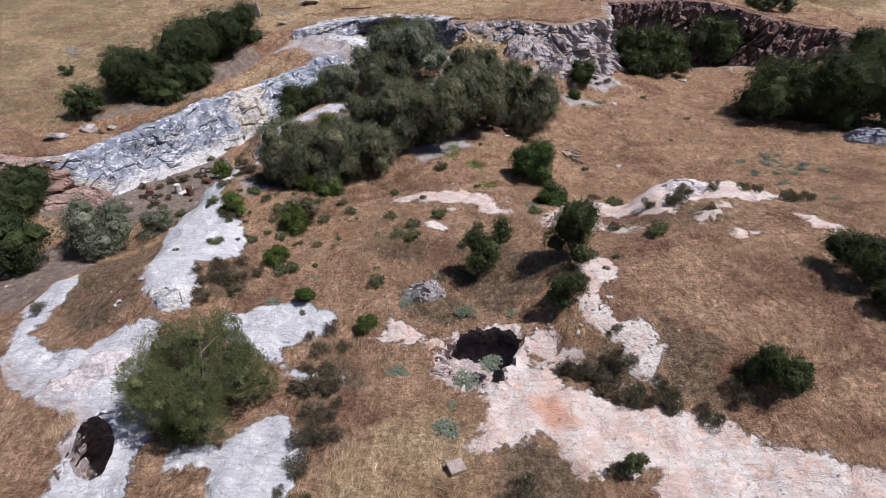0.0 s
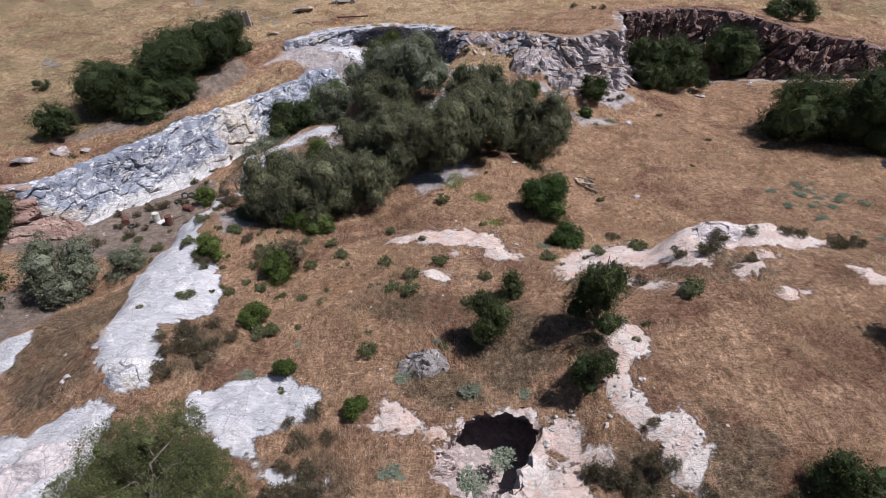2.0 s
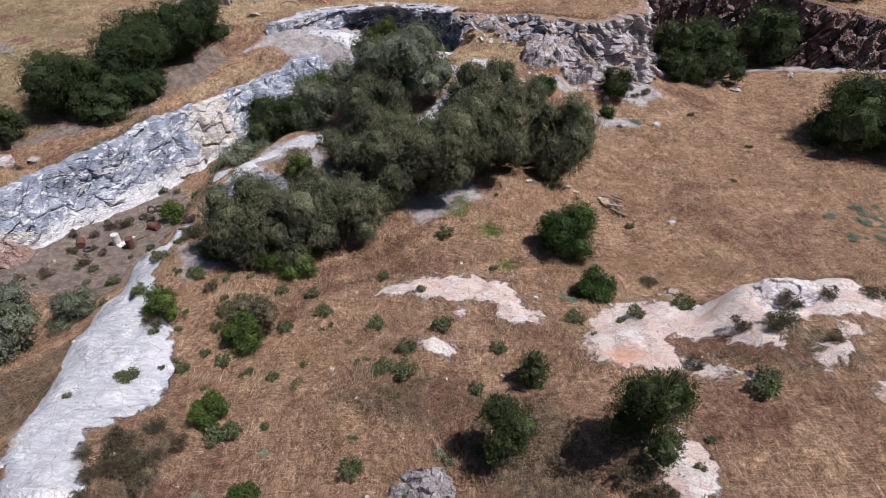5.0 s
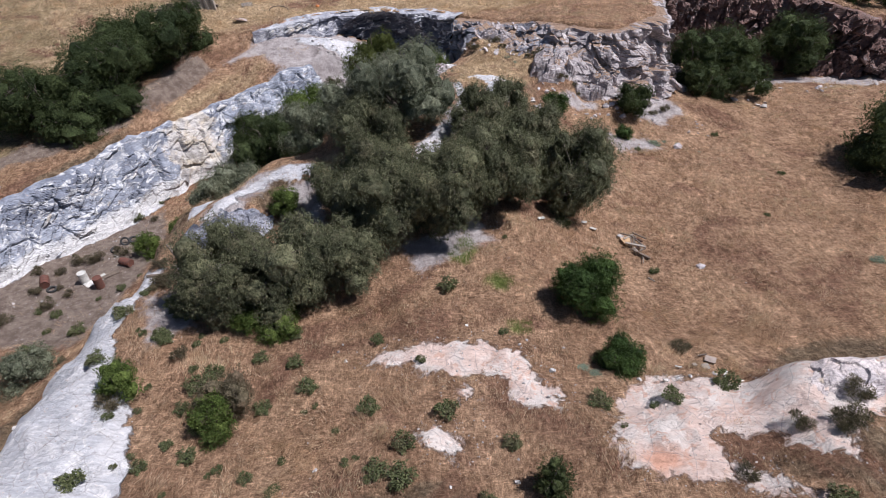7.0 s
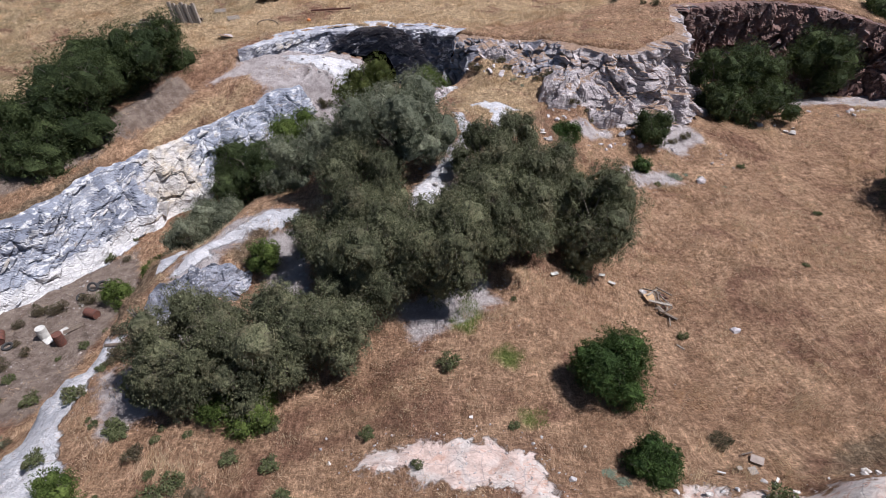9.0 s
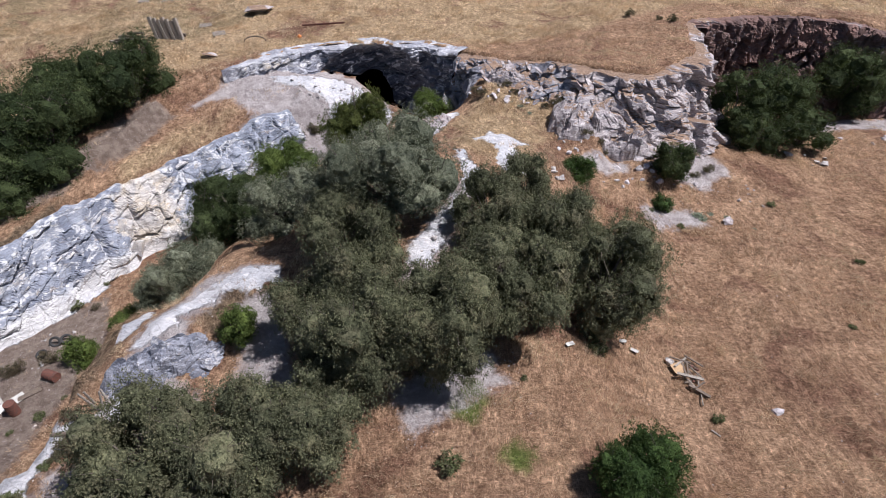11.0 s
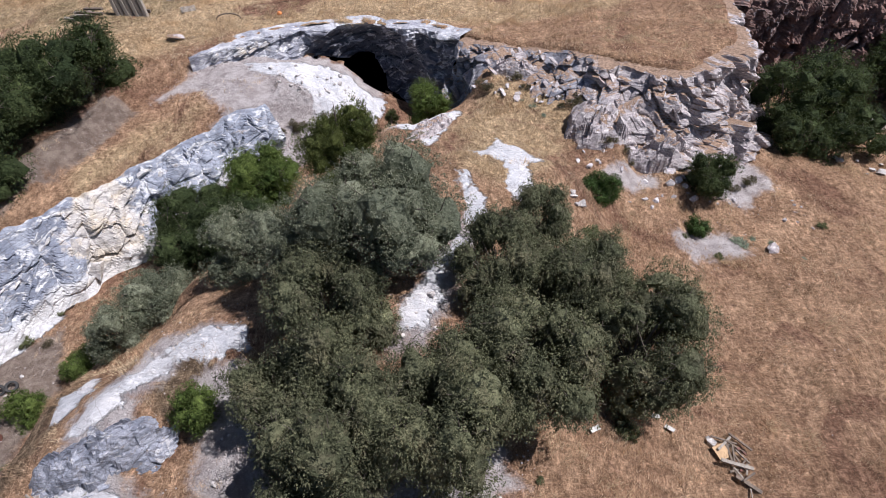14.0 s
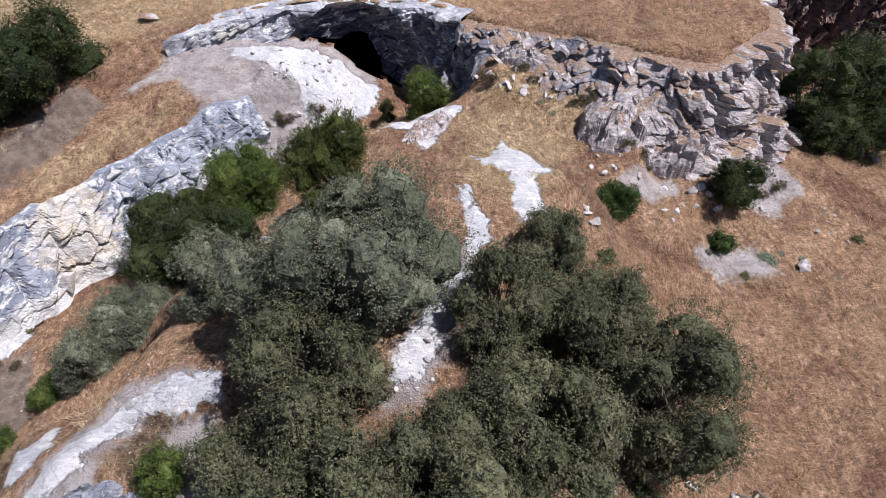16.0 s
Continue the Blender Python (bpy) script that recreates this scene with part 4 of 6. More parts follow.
def stud(face, line, lean, count, sizes, material, dip, seed, shape=(1.5, 1.0, .7), low=.05, high=.95):
    """Angular blocks standing proud of a rock face."""
    r = random.Random(seed)
    kinds = [block_mesh("block", seed + i, material) for i in range(7)]
    p = resample(line, .2)
    t = np.gradient(p, axis=0)
    for _ in range(count):
        i = r.randrange(2, len(p) - 2)
        n = Vector((t[i, 1], -t[i, 0], 0)).normalized()
        v = r.uniform(low, high)
        inner, foot = p[i] - np.array(n[:2]) * .9, p[i] + np.array(n[:2]) * max(lean, .9)
        zt, zb = float(ground(inner[0], inner[1])), float(ground(foot[0], foot[1]))
        if zt - zb < .8:
            continue
        s = r.uniform(*sizes) * r.uniform(.55, 1)
        at = Vector((p[i, 0], p[i, 1], zt + (zb - zt) * v)) + n * (-.05 + (lean + .1) * v ** 1.2 - .26 * s)
        ob = new("block", r.choice(kinds))
        along = math.degrees(math.atan2(t[i, 1], t[i, 0]))
        ob.matrix_basis = pose(*at, r.uniform(-25, 25), math.degrees(-dip) + r.uniform(-18, 18), along + r.uniform(-25, 25)) @ Matrix.Diagonal((s * shape[0], s * shape[1], s * shape[2], 1))
        ob.parent = face


# low ledges: the spur's slate foot, the jointed pink block, the terrace edge over the pit
rock_face("ledge_spur", rounded([(-16.4, 44.9), (-15, 46.2), (-13.4, 46.3), (-11.8, 46.9), (-11.1, 47.4)]), ROCK_SLATE, "dark blue slate ledge on the spur", 1.3, 40, seed=33, big=.4, small=.22, dip=.3, size=.7, step=.07, bulge=.25, top=lambda x, y: ground(x, y) + .02)


# ---- pits in the floor ----
def open_pit(name, rim, depth, undercut, floor_slope, material, label, ragged=.26):
    """A hole with an overhanging wall: rim, undercut sides and a rubble floor."""
    r = np.array(rounded(rim + [rim[0]], 4)[:-1], float)
    c = r.mean(0)
    out = unit3(r - c)
    r = r + out * (ragged * fbm(r[:, 0] * 1.9, r[:, 1] * 1.9, None, 87, 4))[:, None]
    zr = ground(r[:, 0], r[:, 1])
    wide = r + out * (.72 + .2 * vnoise(r[:, 0] * 2, r[:, 1] * 2, None, 88))[:, None]
    rings, zs = [wide, r + out * .3], [surface(wide[:, 0], wide[:, 1]) + .0, surface(wide[:, 0], wide[:, 1]) + .03]
    for v in np.linspace(0, 1, 14):
        u = np.clip(undercut[0] * out[:, 0] + undercut[1] * out[:, 1], -.25, 1)[:, None] * 1.0
        rough = (.16 * blocks(r[:, 0] * 1.3, r[:, 1] * 1.3, zr - v * depth, .5, 91) * min(1, v * 6))[:, None]
        rings.append(r + out * (.12 + u * undercut[2] * math.sin(v * 1.5) + rough))
        floor = depth + floor_slope[0] * (r[:, 0] - c[0]) + floor_slope[1] * (r[:, 1] - c[1])
        zs.append(zr + .02 - np.maximum(floor, .35) * v)
    for w in (.75, .5, .25, .02):
        rings.append(c + (rings[15] - c) * w)
        floor = depth + (floor_slope[0] * (r[:, 0] - c[0]) + floor_slope[1] * (r[:, 1] - c[1])) * w
        zs.append(zr.mean() - np.maximum(floor, .35) + .12 * vnoise(rings[-1][:, 0] * 2, rings[-1][:, 1] * 2, None, 95))
    co = np.concatenate([np.column_stack([a, b]) for a, b in zip(rings, zs)])
    k, n = len(rings), len(r)
    ids = np.arange(k * n).reshape(k, n)
    q = np.stack([ids[:-1], np.roll(ids[:-1], -1, 1), np.roll(ids[1:], -1, 1), ids[1:]], -1).reshape(-1, 4)
    me = array_mesh(name, co, q, material)
    me.materials.append(GROUND)
    me.polygons.foreach_set("material_index", (np.arange(len(me.polygons)) < 2 * n).astype(np.int32))
    for key in FIELDS:
        me.attributes.new(key, "FLOAT", "POINT").data.foreach_set("value", value_at(key, co[:, 0], co[:, 1]).astype(np.float32))
    return tagged(new(name, me), label, "hole", kind="structure")


def unit3(v):
    return v / (np.linalg.norm(v, axis=-1, keepdims=True) + 1e-9)


PIT_PINK = rock_material("pit_rock", (.52, .42, .40), (.40, .34, .33), (.62, .54, .52), (.28, .25, .26), .9, .08)
open_pit("sinkhole_wall", SINK, 1.7, (.6, .8, 1.9), (.30, .42), PIT_PINK, "pink rock sinkhole with a dark overhang")
open_pit("shaft_wall", SHAFT, 3.4, (-.8, .5, 1.5), (0, 0), PIT_PINK, "narrow dark shaft in the white rock", .07)
stud(face_head, head, 3.0, 70, (.3, .9), ROCK_HEAD, -.75, 500, (2.2, 1.3, .45), .2)
stud(face_west, west, 2.6, 40, (.25, .7), ROCK_WEST, .5, 520, (2.4, .7, .4))
stud(face_west, [p for p in west if -24.8 < p[0] < -21], 2.6, 16, (.4, 1.1), ROCK_CREAM, .9, 540, (1.4, .9, .8), .3, .95)
stud(face_cave, [p for p in cavern if -19 < p[0] < -12.6], 1.0, 24, (.2, .6), ROCK_WEST, .3, 580, (2.0, .6, .5), .05, .6)
stud(face_east, east, 2.2, 110, (.4, 1.4), ROCK_EAST, 1.1, 600, (1.4, 1, .8))


# ---- plants ----
def unit(v):
    return v / (np.linalg.norm(v, axis=-1, keepdims=True) + 1e-9)


def leaf_blades(at, along, size, width, rng, facing=None):
    """Pointed three-cornered leaves: a place, a direction and a length each."""
    n = len(at)
    along = unit(along)
    side = unit(np.cross(along, unit(rng.normal(size=(n, 3))) if facing is None else facing))
    a, w = along * size[:, None], side * (size * np.asarray(width))[:, None]
    co = np.stack([at + w, at - w, at + a], 1).reshape(-1, 3)
    return co, np.arange(n * 3).reshape(-1, 3)


def tube(points, radii, sides=6):
    """A tapering bent tube through the points."""
    p, r = np.array(points, float), np.array(radii, float)
    t = unit(np.gradient(p, axis=0))
    ref = np.where(np.abs(t[:, 2:3]) > .9, np.array([[1., 0, 0]]), np.array([[0, 0, 1.]]))
    u = unit(np.cross(t, ref))
    w = np.cross(t, u)
    ang = np.arange(sides) * 2 * np.pi / sides
    ring = p[:, None] + r[:, None, None] * (u[:, None] * np.cos(ang)[None, :, None] + w[:, None] * np.sin(ang)[None, :, None])
    ids = np.arange(len(p) * sides).reshape(len(p), sides)
    q = np.stack([ids[:-1], np.roll(ids[:-1], -1, 1), np.roll(ids[1:], -1, 1), ids[1:]], -1).reshape(-1, 4)
    return ring.reshape(-1, 3), q


def joined(pieces):
    co, q, k = [], [], 0
    for c, f in pieces:
        co.append(c)
        q.append(f + k)
        k += len(c)
    return np.concatenate(co), np.concatenate(q)


def crown_clumps(kind, width, height, low, rng, lobes, cone, rc, share):
    """Lobes of a lumpy crown, and the clumps of foliage on their outside."""
    R, H = width / 2, (height - low) / 2
    k = lobes
    ang = rng.uniform(0, 1.2, k) + np.arange(k) * 2.4
    up = rng.uniform(-.85, .8, k)
    rad = np.sqrt(np.clip(1 - np.clip(up, -.3, 1) ** 2, .05, 1)) * rng.uniform(.4, .8, k)
    if cone:
        rad = (1 - (up + 1) / 2 * cone) * rng.uniform(.3, .75, k)
    c = np.stack([rad * np.cos(ang) * R, rad * np.sin(ang) * R, low + H + up * H * .75], 1)
    thick = (.40, .58) if kind in ("citrus", "green") else (.20, .42) if kind == "pepper" else (.26, .50)
    size = rng.uniform(*thick, k) * min(R, H * 1.3) * (1 - cone * .5 * (up + 1) / 2)
    m = int(np.clip(share * (4 * np.pi * size ** 2).sum() / (rc * rc * 4), 24, 420 if width < 1.7 else 5000))
    which = rng.choice(k, m, p=size ** 2 / (size ** 2).sum())
    d = unit(rng.normal(size=(m, 3)))
    at = c[which] + d * size[which][:, None] * rng.uniform(.68, 1.12, m)[:, None]
    at = c[which] + (at - c[which]) * (1 + .30 * vnoise(at[:, 0] * 1.7, at[:, 1] * 1.7, at[:, 2] * 1.7, 5))[:, None]
    # clumps deep inside another lobe carry no leaves
    deep = np.zeros(m)
    for lc, ls in zip(c, size):
        deep = np.maximum(deep, 1 - np.linalg.norm(at - lc, axis=1) / ls)
    fine = (deep < .42) & (at[:, 2] > .12)
    return at[fine], d[fine], c, size


def unit_ball(level):
    bm = bmesh.new()
    bmesh.ops.create_icosphere(bm, subdivisions=level, radius=1)
    co, f = np.array([v.co[:] for v in bm.verts]), np.array([[v.index for v in p.verts] for p in bm.faces])
    bm.free()
    return co, f


BALLS = {k: unit_ball(k) for k in (1, 2, 3)}


def inner_mass(c, size, seed, droop, fine=True):
    """The dense inside of a crown: a lumpy mass of twigs and leaves in every lobe, open where lobes meet."""
    out = []
    for i, (lc, ls) in enumerate(zip(c, size)):
        co, f = BALLS[3 if fine and ls > .45 else 2 if ls > .2 else 1]
        p = co * ls * .64
        if droop:
            p[:, 2] *= np.where(p[:, 2] < 0, 1.4, .95)
        q = p + lc
        k = 1.1 / max(ls, .25)
        p = p * (1 + .40 * vnoise(q[:, 0] * k * 1.6, q[:, 1] * k * 1.6, q[:, 2] * k * 1.6, seed) + .30 * vnoise(q[:, 0] * k * 4, q[:, 1] * k * 4, q[:, 2] * k * 4, seed + 1))[:, None]
        q = p + lc
        q[:, 2] = np.maximum(q[:, 2], .02)
        mid = q[f].mean(1)
        deep = np.zeros(len(f))
        for j, (oc, os) in enumerate(zip(c, size)):
            if j != i:
                deep = np.maximum(deep, 1 - np.linalg.norm(mid - oc, axis=1) / (os * .8))
        f = f[deep < .1]
        if len(f):
            used = np.unique(f)
            back = np.zeros(len(q), int)
            back[used] = np.arange(len(used))
            out.append((q[used], back[f]))
    return out


def make_plant(name, kind, width, height, seed, label, category, leaf=.14, far=False, group=""):
    rng = np.random.default_rng(seed)
    root = new(name)
    tagged(root, label, category, group)
    small = width < 1.7
    wispy = kind in ("thistle", "sage") or (kind == "scrub" and small)
    low = {"pepper": .02, "olive": .08, "cypress": .03, "pine": .12, "citrus": .03}.get(kind, .02) * height
    lobes = 6 if small else int(np.clip(7 + width * (3.6 if kind == "pepper" else 2.2), 9, 34))
    cone = {"cypress": .6, "pine": .55}.get(kind, 0)
    rc = .34 if far else .13 if small else .17
    near = kind == "pepper" and width > 6.6
    if kind == "citrus":
        lobes = 15
    cc, cd, c, size = crown_clumps(kind, width, height, low, rng, lobes, cone, rc, 5 if wispy else 7 if small else 2.8)
    per = 14 if wispy else 14 if small else 10 if far else 26 if near else 12
    m = len(cc)
    tight = np.repeat(rng.uniform(.6, 1.25, m), per)
    d = unit(rng.normal(size=(m * per, 3)) + np.repeat(cd, per, 0) * .8)
    flat = np.array([1, 1, 1.7 if kind == "pepper" else .75])
    at = np.repeat(cc, per, 0) + d * (rc * tight * rng.uniform(.3, 1.05, m * per))[:, None] * flat
    n = m * per
    leaf = leaf if wispy else .11 if far else .05 if near else .064
    if kind == "pepper":
        way = d * (.9 if near else .55) + np.array([0, 0, .35 if near else -.7]) + rng.normal(size=(n, 3)) * .3
        ln, wd = rng.uniform(.9, 1.8, n) * leaf, .20 if near else .30
    elif kind in ("cypress", "pine"):
        way = d * .9 + np.array([0, 0, .5]) + rng.normal(size=(n, 3)) * .3
        ln, wd = rng.uniform(1.2, 2.2, n) * leaf, .15
    elif kind == "scrub":
        way = d + np.array([0, 0, .6]) + rng.normal(size=(n, 3)) * .5
        ln, wd = rng.uniform(.8, 1.5, n) * leaf, .17
    elif kind == "thistle":
        way = d + np.array([0, 0, .3]) + rng.normal(size=(n, 3)) * .3
        ln, wd = rng.uniform(.9, 1.7, n) * leaf, .24
    else:
        way = d * .7 + rng.normal(size=(n, 3)) * .6
        ln, wd = rng.uniform(.8, 1.5, n) * leaf, .34
    at[:, 2] = np.maximum(at[:, 2], .03)
    # leaves mostly face out of their clump
    facing = unit(d + .7 * np.repeat(cd, per, 0) + rng.normal(size=(n, 3)) * .42)
    pieces = [leaf_blades(at, way, ln, wd, rng, facing)]
    if not wispy:
        pieces += inner_mass(c, size * (.5 if near else 1), seed, kind == "pepper", not far)
    co, q = joined(pieces)
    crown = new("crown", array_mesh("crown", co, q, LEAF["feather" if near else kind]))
    crown.parent = root
    # stem and limbs
    limbs = []
    tr = max(.02, width * (.017 if kind == "pepper" else .03))
    fork = np.array([0, 0, low + height * .12])
    if kind in ("cypress", "pine"):
        limbs.append(tube([(0, 0, -.25), (0, 0, height * .5), (rng.normal() * .05, 0, height * .93)], [tr * 1.2, tr * .8, .012]))
    else:
        limbs.append(tube([(0, 0, -.3), (rng.normal() * .06, rng.normal() * .06, fork[2] * .6), fork], [tr * 1.5, tr * 1.1, tr]))
    for lc, ls in zip(c, size):
        a = fork if kind not in ("cypress", "pine") else np.array([0, 0, max(.1, lc[2] - .3 * width)])
        mid = a * .5 + lc * .5 + rng.normal(size=3) * .06 * width + np.array([0, 0, .05 * height])
        limbs.append(tube([a, mid, lc], [tr * .7, tr * .42, tr * .2], 5))
        for _ in range(2 if small else 9 if kind == "pepper" else 4):
            e = lc + unit(rng.normal(size=3) + np.array([0, 0, .5])) * ls * rng.uniform(.85, 1.2)
            limbs.append(tube([lc, lc * .5 + e * .5 + rng.normal(size=3) * .05, e], [tr * .2, tr * .13, .008], 4))
    co, q = joined(limbs)
    trunk = new("trunk", array_mesh("trunk", co, q, BARK, True))
    trunk.parent = root
    return root


def put(ob, x, y, turn=0, sink=.05, scale=1.0):
    ob.matrix_basis = pose(x, y, float(surface(x, y)[0]) - sink, 0, 0, turn) @ Matrix.Diagonal((scale, scale, scale, 1))
    return ob


PEPPER = "spreading pepper tree with drooping grey-green foliage"
# name, kind, x, y, width, height, label
TREES = [
    ("pepper_tree", "pepper", 7.8, 51.2, 6.4, 6.4, PEPPER + " at the field's edge"), ("pepper_tree", "pepper", 3.0, 49.2, 5.8, 5.8, PEPPER),
    ("pepper_tree", "pepper", 5.6, 54.2, 5.6, 5.8, "thin-crowned pepper tree with bare twigs showing"), ("pepper_tree", "pepper", -3.7, 46.6, 6.2, 5.2, PEPPER + " over gravel"),
    ("pepper_tree", "pepper", -.4, 46.9, 5.6, 5.9, PEPPER), ("pepper_tree", "pepper", -6.3, 48, 4.2, 4.6, "dense grey-green pepper tree beside the white spur"),
    ("pepper_tree", "pepper", -4.9, 51.2, 5.2, 5.0, PEPPER), ("pepper_tree", "pepper", 4.2, 56.4, 3.3, 3.0, "thin grey pepper tree with bare twigs"), ("pepper_tree", "pepper", .9, 48.2, 4.8, 5.6, PEPPER), ("pepper_tree", "pepper", 1.9, 53.2, 4.0, 4.2, "grey-green pepper tree beside the rocky strip"), ("olive_tree", "olive", -3.2, 54.8, 6.8, 5.6, "broad silver-grey olive tree on the rocky knoll"),
    ("olive_tree", "olive", -6.4, 53.6, 4.4, 4.4, "silver-grey olive tree on the knoll's flank"), ("pine_tree", "pine", -5.6, 60.8, 5.0, 5.5, "young yellow-green pine tree in the gully"),
    ("fig_tree", "green", -1.5, 73.6, 3.0, 3.3, "green leafy tree at the cave mouth"), ("cypress_sapling", "cypress", -4.4, 73.8, 1.5, 2.6, "small dark conifer before the cave"),
    ("carob_tree", "dark", -15.6, 63.6, 6.2, 5.4, "dark green carob tree under the cliff"), ("olive_tree", "olive", -10.2, 56.4, 3.9, 4.0, "pale silver-grey olive tree on the slope"),
    ("pepper_tree", "green", -12.2, 66.4, 4.6, 3.4, "yellow-green bushy tree in the gully"), ("olive_bush", "olive", -16.9, 58.2, 4.2, 3.4, "round silver-grey bush at the cliff foot"),
    ("olive_bush", "olive", -18.2, 55.6, 3.6, 3.5, "round grey-green bush at the foot of the cliff"), ("green_bush", "green", -20.6, 54.6, 2.3, 1.8, "bright green bush at the foot of the cliff"), ("carob_tree", "dark", -12.6, 61.4, 4.8, 4.4, "dark green round tree in the gully"),
    ("pepper_tree", "pepper", -11.8, 41.2, 5.6, 4.6, PEPPER), ("pepper_tree", "pepper", -8.6, 41.4, 6.0, 5.0, PEPPER), ("pepper_tree", "pepper", -5.7, 42.6, 4.4, 4.0, PEPPER),
    ("green_bush", "green", -9.4, 39.0, 3.2, 1.9, "bright green bush before the pepper trees"), ("green_bush", "green", -10.1, 47.6, 1.7, 2.1, "upright green bush on the white spur"),
    ("pepper_tree", "pepper", -10.3, 18.0, 6.8, 3.7, "wide pepper tree over white rock"), ("green_bush", "green", -10.7, 15.3, 1.7, 1.5, "bright green shrub under the pepper tree"),
    ("cypress_tree", "cypress", 2.0, 26.0, 3.1, 3.2, "dark ragged cypress in dry grass"), ("lentisk_bush", "cypress", 3.5, 29.3, 2.1, 1.8, "dense dark green rounded bush"),
    ("pine_tree", "cypress", 6.9, 25.4, 3.5, 4.4, "dark green young pine in dry grass"), ("thorn_bush", "dark", 6.1, 21.9, 1.9, 1.9, "thin leafy thorn bush over a dark shadow"),
    ("orange_tree", "citrus", 7.0, 40.4, 3.2, 3.1, "round deep green glossy tree in the dry field"), ("orange_tree", "citrus", 7.8, 36.1, 2.0, 2.0, "small round dark green tree"),
    ("lentisk_bush", "dark", 14.4, 17.4, 2.5, 2.2, "dense green bush in golden grass"), ("lentisk_bush", "dark", 21.3, 23.6, 3.6, 2.8, "wide dark green bush on the ridge"), ("lentisk_bush", "dark", 21.4, 20.8, 2.2, 1.7, "low dark green bush"),
    ("carob_tree", "dark", -33.2, 62.6, 7.4, 5.6, "dark green carob tree on the dry slope"), ("carob_tree", "dark", -28.6, 66, 7.6, 6.2, "large dark green carob tree"),
    ("carob_tree", "dark", -30.3, 61.6, 5.6, 4.0, "low spreading carob tree"), ("olive_tree", "dark", -25.4, 73.4, 7.0, 5.6, "dark rounded evergreen tree by the timber wall"), ("carob_tree", "dark", -29.4, 71.4, 7, 5.2, "dark green carob tree"),
    ("lentisk_bush", "dark", -36.1, 56, 3.8, 3.2, "small dark round bush in golden grass"), ("shrub", "dark", -44.2, 67, 1.8, 1.2, "small dark shrub in golden grass"),
    ("carob_tree", "dark", -36.9, 44.4, 6.4, 4.0, "dark bushy tree in the pit"), ("olive_tree", "olive", -25.6, 36.6, 5.8, 4.2, "grey-green bush in the gully"), ("carob_tree", "dark", -30.2, 33, 4.8, 4.2, "dark bush in the gully"),
    ("olive_bush", "olive", -22.6, 38.6, 3.2, 2.2, "grey-green bush beside the white slab"),
    ("green_bush", "green", -14.7, 34.4, 1.8, 1.6, "bright green rounded bush by the white slab"), ("grey_bush", "scrub", -9.6, 33.6, 2.6, 2.0, "half-dead grey and purple-brown bush"), ("green_bush", "green", -10.0, 32.6, 1.9, 1.5, "dull green bush beside a half-dead one"), ("green_bush", "green", -9.9, 27.6, 1.6, 1.0, "green bush in dry grass"),
    ("green_shrub", "green", -7.4, 23.9, .9, .8, "small green shrub at the slab's edge"), ("green_shrub", "green", -3.9, 21.6, .9, .75, "small green shrub in dry grass"), ("sapling", "sage", 7.3, 13.2, .8, 1.4, "thin yellow-green sapling by pink rock"),
    ("carob_tree", "dark", 34, 56.6, 8.0, 5.8, "dark green carob tree at the field's edge"), ("carob_tree", "dark", 39.5, 54.6, 9.5, 7.2, "large dark green carob tree"), ("carob_tree", "dark", 45, 59.6, 8.5, 7.4, "large dark green carob tree"),
    ("pepper_tree", "dark", 23.6, 73.2, 5.2, 7.4, "tall dark green tree under the headland"), ("pepper_tree", "dark", 28.0, 74.6, 6.0, 7.0, "dark drooping tree in the quarry notch"), ("pepper_tree", "dark", 36.4, 79, 6.6, 7.4, "tall dark green tree against the cliff"),
    ("lentisk_bush", "dark", 24.0, 69.8, 4.0, 3.4, "dark rounded bush below tall trees"), ("lentisk_bush", "dark", 27.6, 69.8, 4.6, 3.0, "dark spreading bush at the notch's edge"), ("carob_tree", "dark", 44, 83, 7.5, 3.4, "dark green tree on top of the cliff"),
    ("shrub", "green", 21.2, 77.6, 1.4, 1.2, "small green shrub on the cliff's edge"),
    ("lentisk_bush", "dark", 15.4, 63.6, 2.9, 2.8, "dark upright bush under the headland"), ("lentisk_bush", "citrus", 8.5, 61.6, 1.9, 1.6, "small dark green bush on the slope"), ("lentisk_bush", "citrus", 14.2, 60.4, 1.4, 1.3, "small green bush among rubble"),
    ("green_bush", "green", -21.9, 51.4, 1.9, 1.5, "green bush on the pit's rubble"),
]
for i, (name, kind, x, y, w, h, label) in enumerate(TREES):
    cat = "tree" if "tree" in name else "bush"
    far = w > 3 and (y > 66.5 or abs(x) > 24)
    put(make_plant(name, kind, w, h, 100 + i, label, cat, .145 if far else .1 if w > 1.7 else .075, far), x, y - .16 * w, 0, .4 if kind == "citrus" else .55 if kind == "dark" and w > 5 else .25 if "bush" in name and w > 2 else .05)


